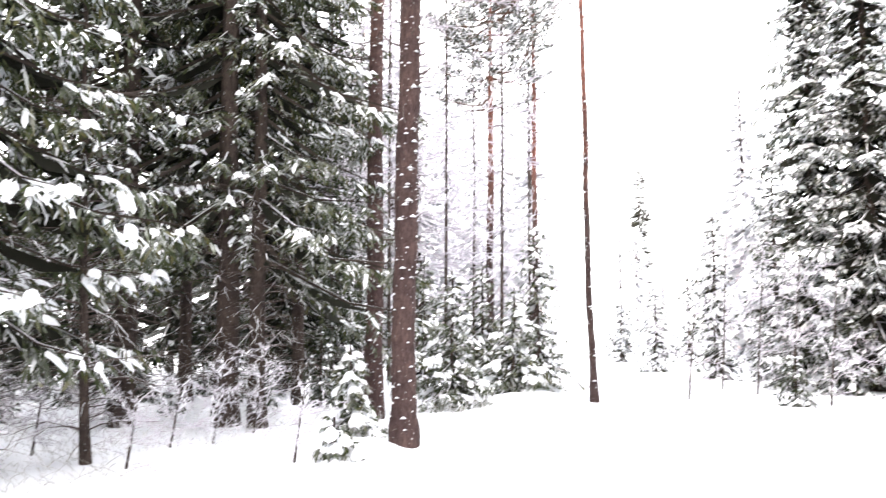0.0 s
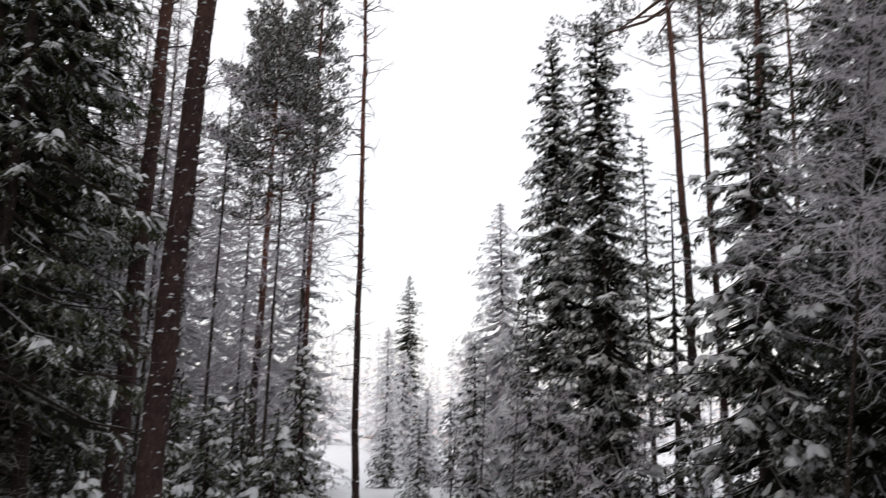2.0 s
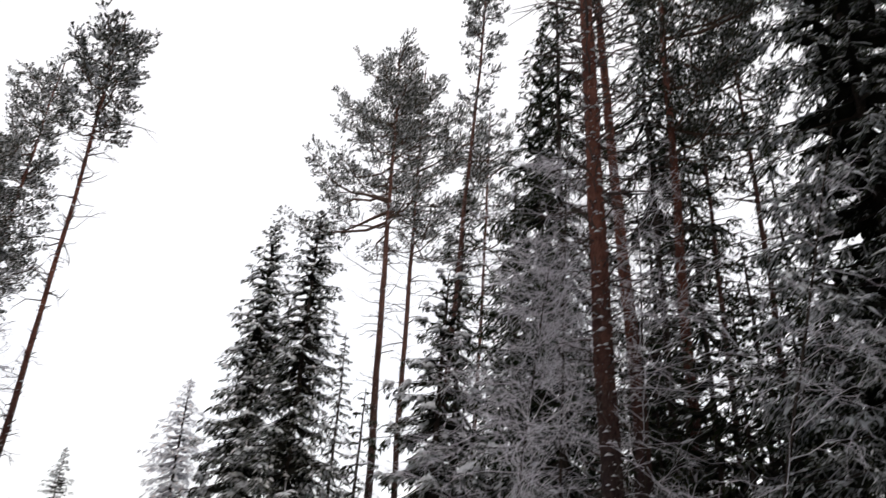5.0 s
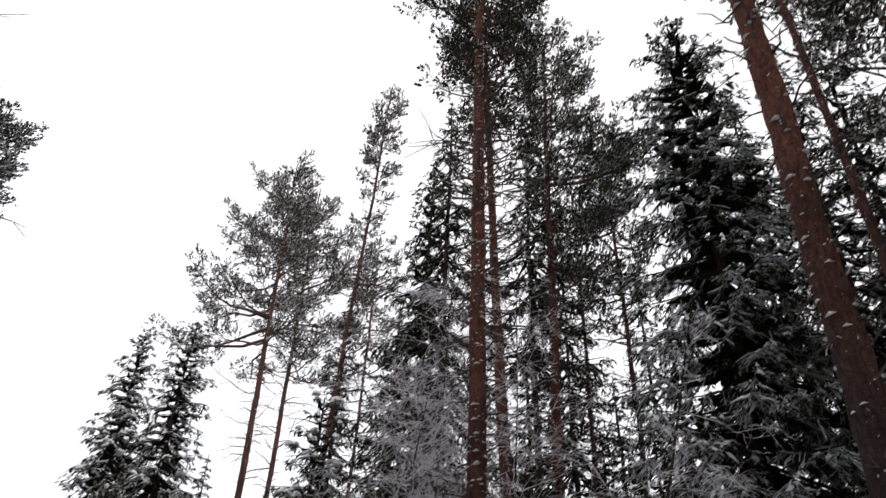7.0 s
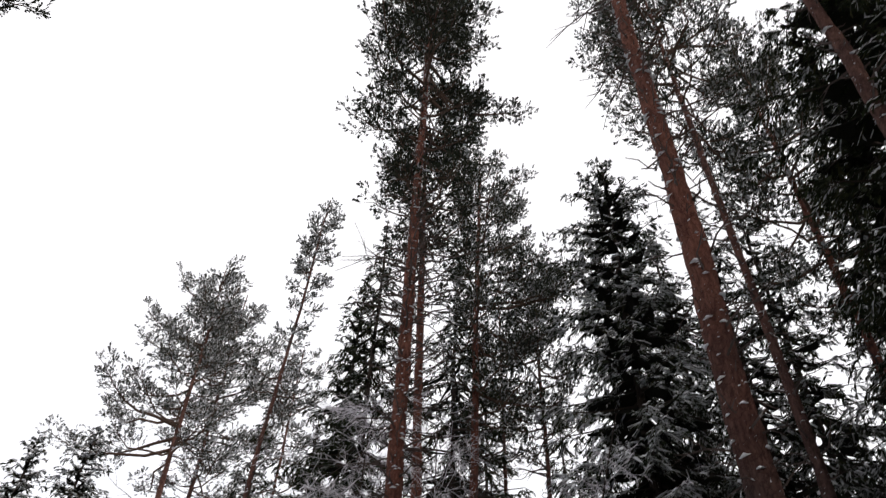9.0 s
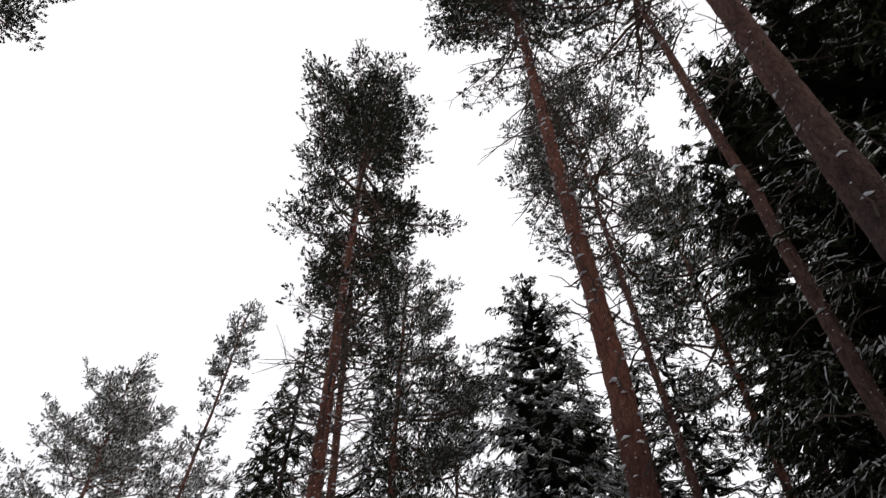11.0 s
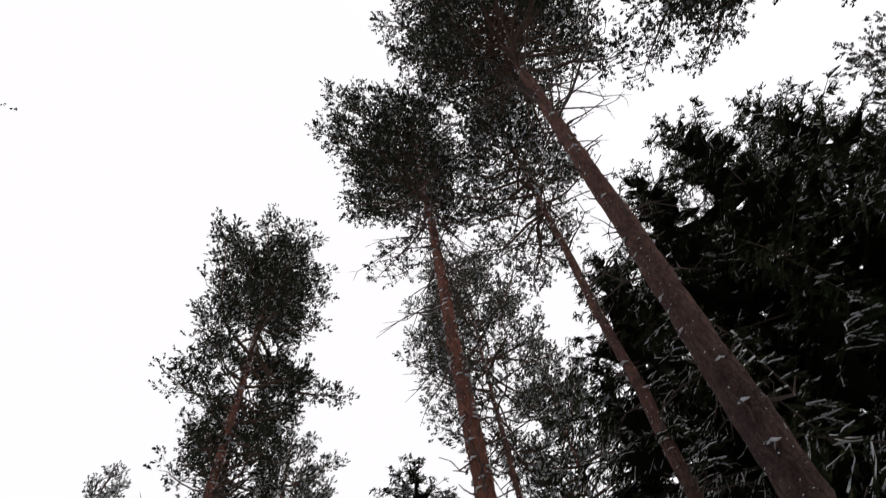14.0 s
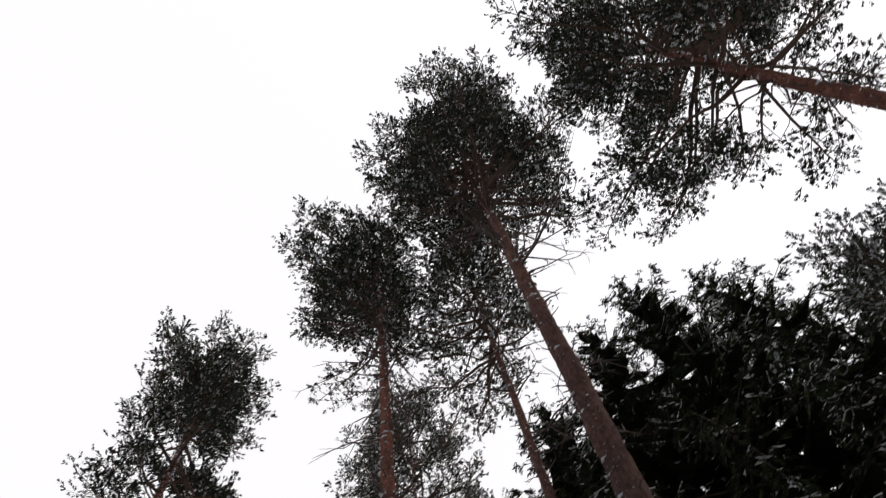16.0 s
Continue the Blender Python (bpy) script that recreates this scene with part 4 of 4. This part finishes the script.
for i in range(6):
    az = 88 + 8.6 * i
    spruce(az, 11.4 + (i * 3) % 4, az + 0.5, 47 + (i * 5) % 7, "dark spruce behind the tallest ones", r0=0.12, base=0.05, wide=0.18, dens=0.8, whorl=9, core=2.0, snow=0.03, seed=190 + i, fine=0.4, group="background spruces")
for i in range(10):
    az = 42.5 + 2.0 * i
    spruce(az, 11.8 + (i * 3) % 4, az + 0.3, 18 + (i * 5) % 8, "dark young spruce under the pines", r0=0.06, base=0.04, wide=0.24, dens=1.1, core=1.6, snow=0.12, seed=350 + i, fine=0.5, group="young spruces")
for i in range(9):
    az = 5.5 + 2.3 * i
    bare(az, 17.5 + (i * 3) % 4, az + 0.6, -1.5 + (i * 5) % 6, "leafless bush grey with rime at the edge of the track", r0=0.02, seed=300 + i, n1=16, spread=0.5, k2=6, k3=4, rad=0.006, start=0.05, name="bush", group="bushes")
for i in range(6):
    az = 12.5 + 3.4 * i
    spruce(az, 17.0 + (i * 3) % 4, az, -5.0 + (i * 3) % 5, "small snowy spruce at the edge of the track", r0=0.03, base=0.04, wide=0.4, dens=1.65, snow=0.7, seed=320 + i, fine=0.55, heavy=0.5, group="young spruces")
for i in range(16):
    az = 22 + 6.2 * i
    spruce(az, 21 + (i * 5) % 9, az + 0.4, 16 + (i * 5) % 11, "dark spruce in the depth of the wood", r0=0.1, base=0.05, wide=0.19, dens=0.7, whorl=7, core=1.4, snow=0.25, seed=160 + i, fine=0.4, group="background spruces")


# ---- woods all round ----
def woods(name, label, count, seed, near, far, low, tall, first, last, material, boughs=110):
    """A stand of spruces too far off to be told apart, between two bearings."""
    rng = np.random.default_rng(seed)
    s = Soup()
    for i in range(count):
        az = first + (last - first) * (i + rng.random()) / count
        d = near + (far - near) * rng.random()
        x, y = d * math.sin(radians(az)), d * math.cos(radians(az))
        z0 = float(land(x, y))
        h = low + (tall - low) * rng.random()
        n = boughs
        t = (np.arange(n) + rng.random(n)) / n
        z = h * (1 - t * 0.96)
        ln = h * 0.16 * t ** 0.8 * (0.6 + 0.7 * rng.random(n)) + 0.1
        ph = rng.random(n) * 6.283
        a = np.stack([np.full(n, x), np.full(n, y), z + z0], 1)
        b = a + np.stack([np.cos(ph) * ln, np.sin(ph) * ln, -0.3 * ln], 1)
        w = 0.12 + 0.16 * ln
        spindles(s, a, b, w, w * 0.8, at=0.6)
        tubes(s, np.array([[[x, y, z0 - 0.1], [x, y, z0 + h]]]), np.array([[0.13, 0.02]]), 5)
    return tagged(new(name, s.mesh(name, material)), label, "forest", kind="stuff")


# the first stand's white holds the haze of the distance as well as rime
woods("far_woods", "distant spruce forest white with rime and painted haze beyond the track", 80, 9, 66, 120, 8, 12, -30, 30, M_WHITE, 80)
woods("far_woods", "dark spruce forest behind the nearer trees", 76, 10, 28, 46, 10, 15, 31, 160, M_SPRUCE, 90)
woods("far_woods", "dark spruce forest behind the birches", 30, 11, 30, 45, 9, 14, -75, -16, M_SPRUCE)
# out of view: trees added behind the camera to block skylight from there
woods("unseen_blocker_wood", "unseen dark spruces added behind the camera to keep skylight out", 76, 12, 8.5, 20, 15, 22, 188, 303, M_SPRUCE, 100)


# ---- rimed grass and heather on the verge ----
def grass():
    rng = np.random.default_rng(3)
    s = Soup()
    n = 2600
    az = np.radians(-44 + 40 * rng.random(n) ** 1.0)
    d = 6.2 + 7.5 * rng.random(n)
    x, y = d * np.sin(az), d * np.cos(az)
    edge = -0.9 - 2.6 * np.exp(-((y - 6.0) / 4.5) ** 2)
    ok = x < edge + 0.25 * rng.random(n)
    x, y = x[ok], y[ok]
    root = np.stack([x, y, land(x, y) - 0.02], 1)
    m = len(x)
    lean = rng.normal(0, 0.45, (m, 3)) * np.array((1, 1, 0)) + UP
    ln = 0.06 + 0.26 * rng.random(m) ** 1.6
    q = np.linspace(0, 1, 4)
    side = rng.normal(0, 0.4, (m, 3)) * np.array((1, 1, 0)) - UP * 0.2
    p = root[:, None] + (lean[:, None] * q[None, :, None] + side[:, None] * (q * q)[None, :, None]) * ln[:, None, None]
    tubes(s, p, np.tile((0.0035, 0.0035, 0.003, 0.0015), (m, 1)), 3)
    return tagged(new("rimed_grass", s.mesh("rimed_grass", M_GRASS)), "rimed grass stems poking through the snow", "grass", kind="stuff")


grass()


# ---- snow-capped stump by the pine ----
def stump(az, d):
    rng = np.random.default_rng(77)
    b = spot(az, d)
    top = tagged(new("tree_stump"), "low rotten stump under a cap of snow", "stump")
    top.location = b
    wood, cap = Soup(), Soup()
    z = np.array((-0.05, 0.03, 0.07, 0.09))
    tubes(wood, np.stack([np.zeros(4), np.zeros(4), z], 1)[None], np.array([[0.10, 0.085, 0.07, 0.03]]), 12)
    # the cap: a lumpy heap, open at one low spot where the wood shows
    n, m = 28, 10
    a = np.linspace(0, 2 * np.pi, n + 1)[:-1]
    ph = rng.random(6) * 6.28
    rings = []
    for k in range(m):
        v = k / (m - 1)
        rad = (0.27 * (1 - v) ** 0.62 + 0.004) * (1 + 0.13 * np.sin(2 * a + ph[0]) + 0.09 * np.sin(5 * a + ph[1] + 2 * v) + 0.05 * np.sin(9 * a + ph[2] - 5 * v))
        gap = np.exp(-((a - np.radians(232)) / 0.22) ** 2) * (1 - v) ** 2
        h = -0.04 + 0.235 * v ** 0.8 + 0.10 * gap + 0.018 * np.sin(3 * a + ph[3] + 4 * v) * (v > 0)
        rings.append(np.stack([np.cos(a) * rad * 1.15, np.sin(a) * rad, h], 1))
    f = []
    for k in range(m - 1):
        for i in range(n):
            p, q = k * n + i, k * n + (i + 1) % n
            f += [(p, q, q + n), (p, q + n, p + n)]
    cap.add(np.concatenate(rings)[None], np.array(f))
    part("wood", wood.mesh("wood", M_SBARK, True), top)
    part("snow_cap", cap.mesh("snow_cap", M_SNOW, True), top, "rounded cap of white snow")
    return top


stump(-15.7, 8.9)
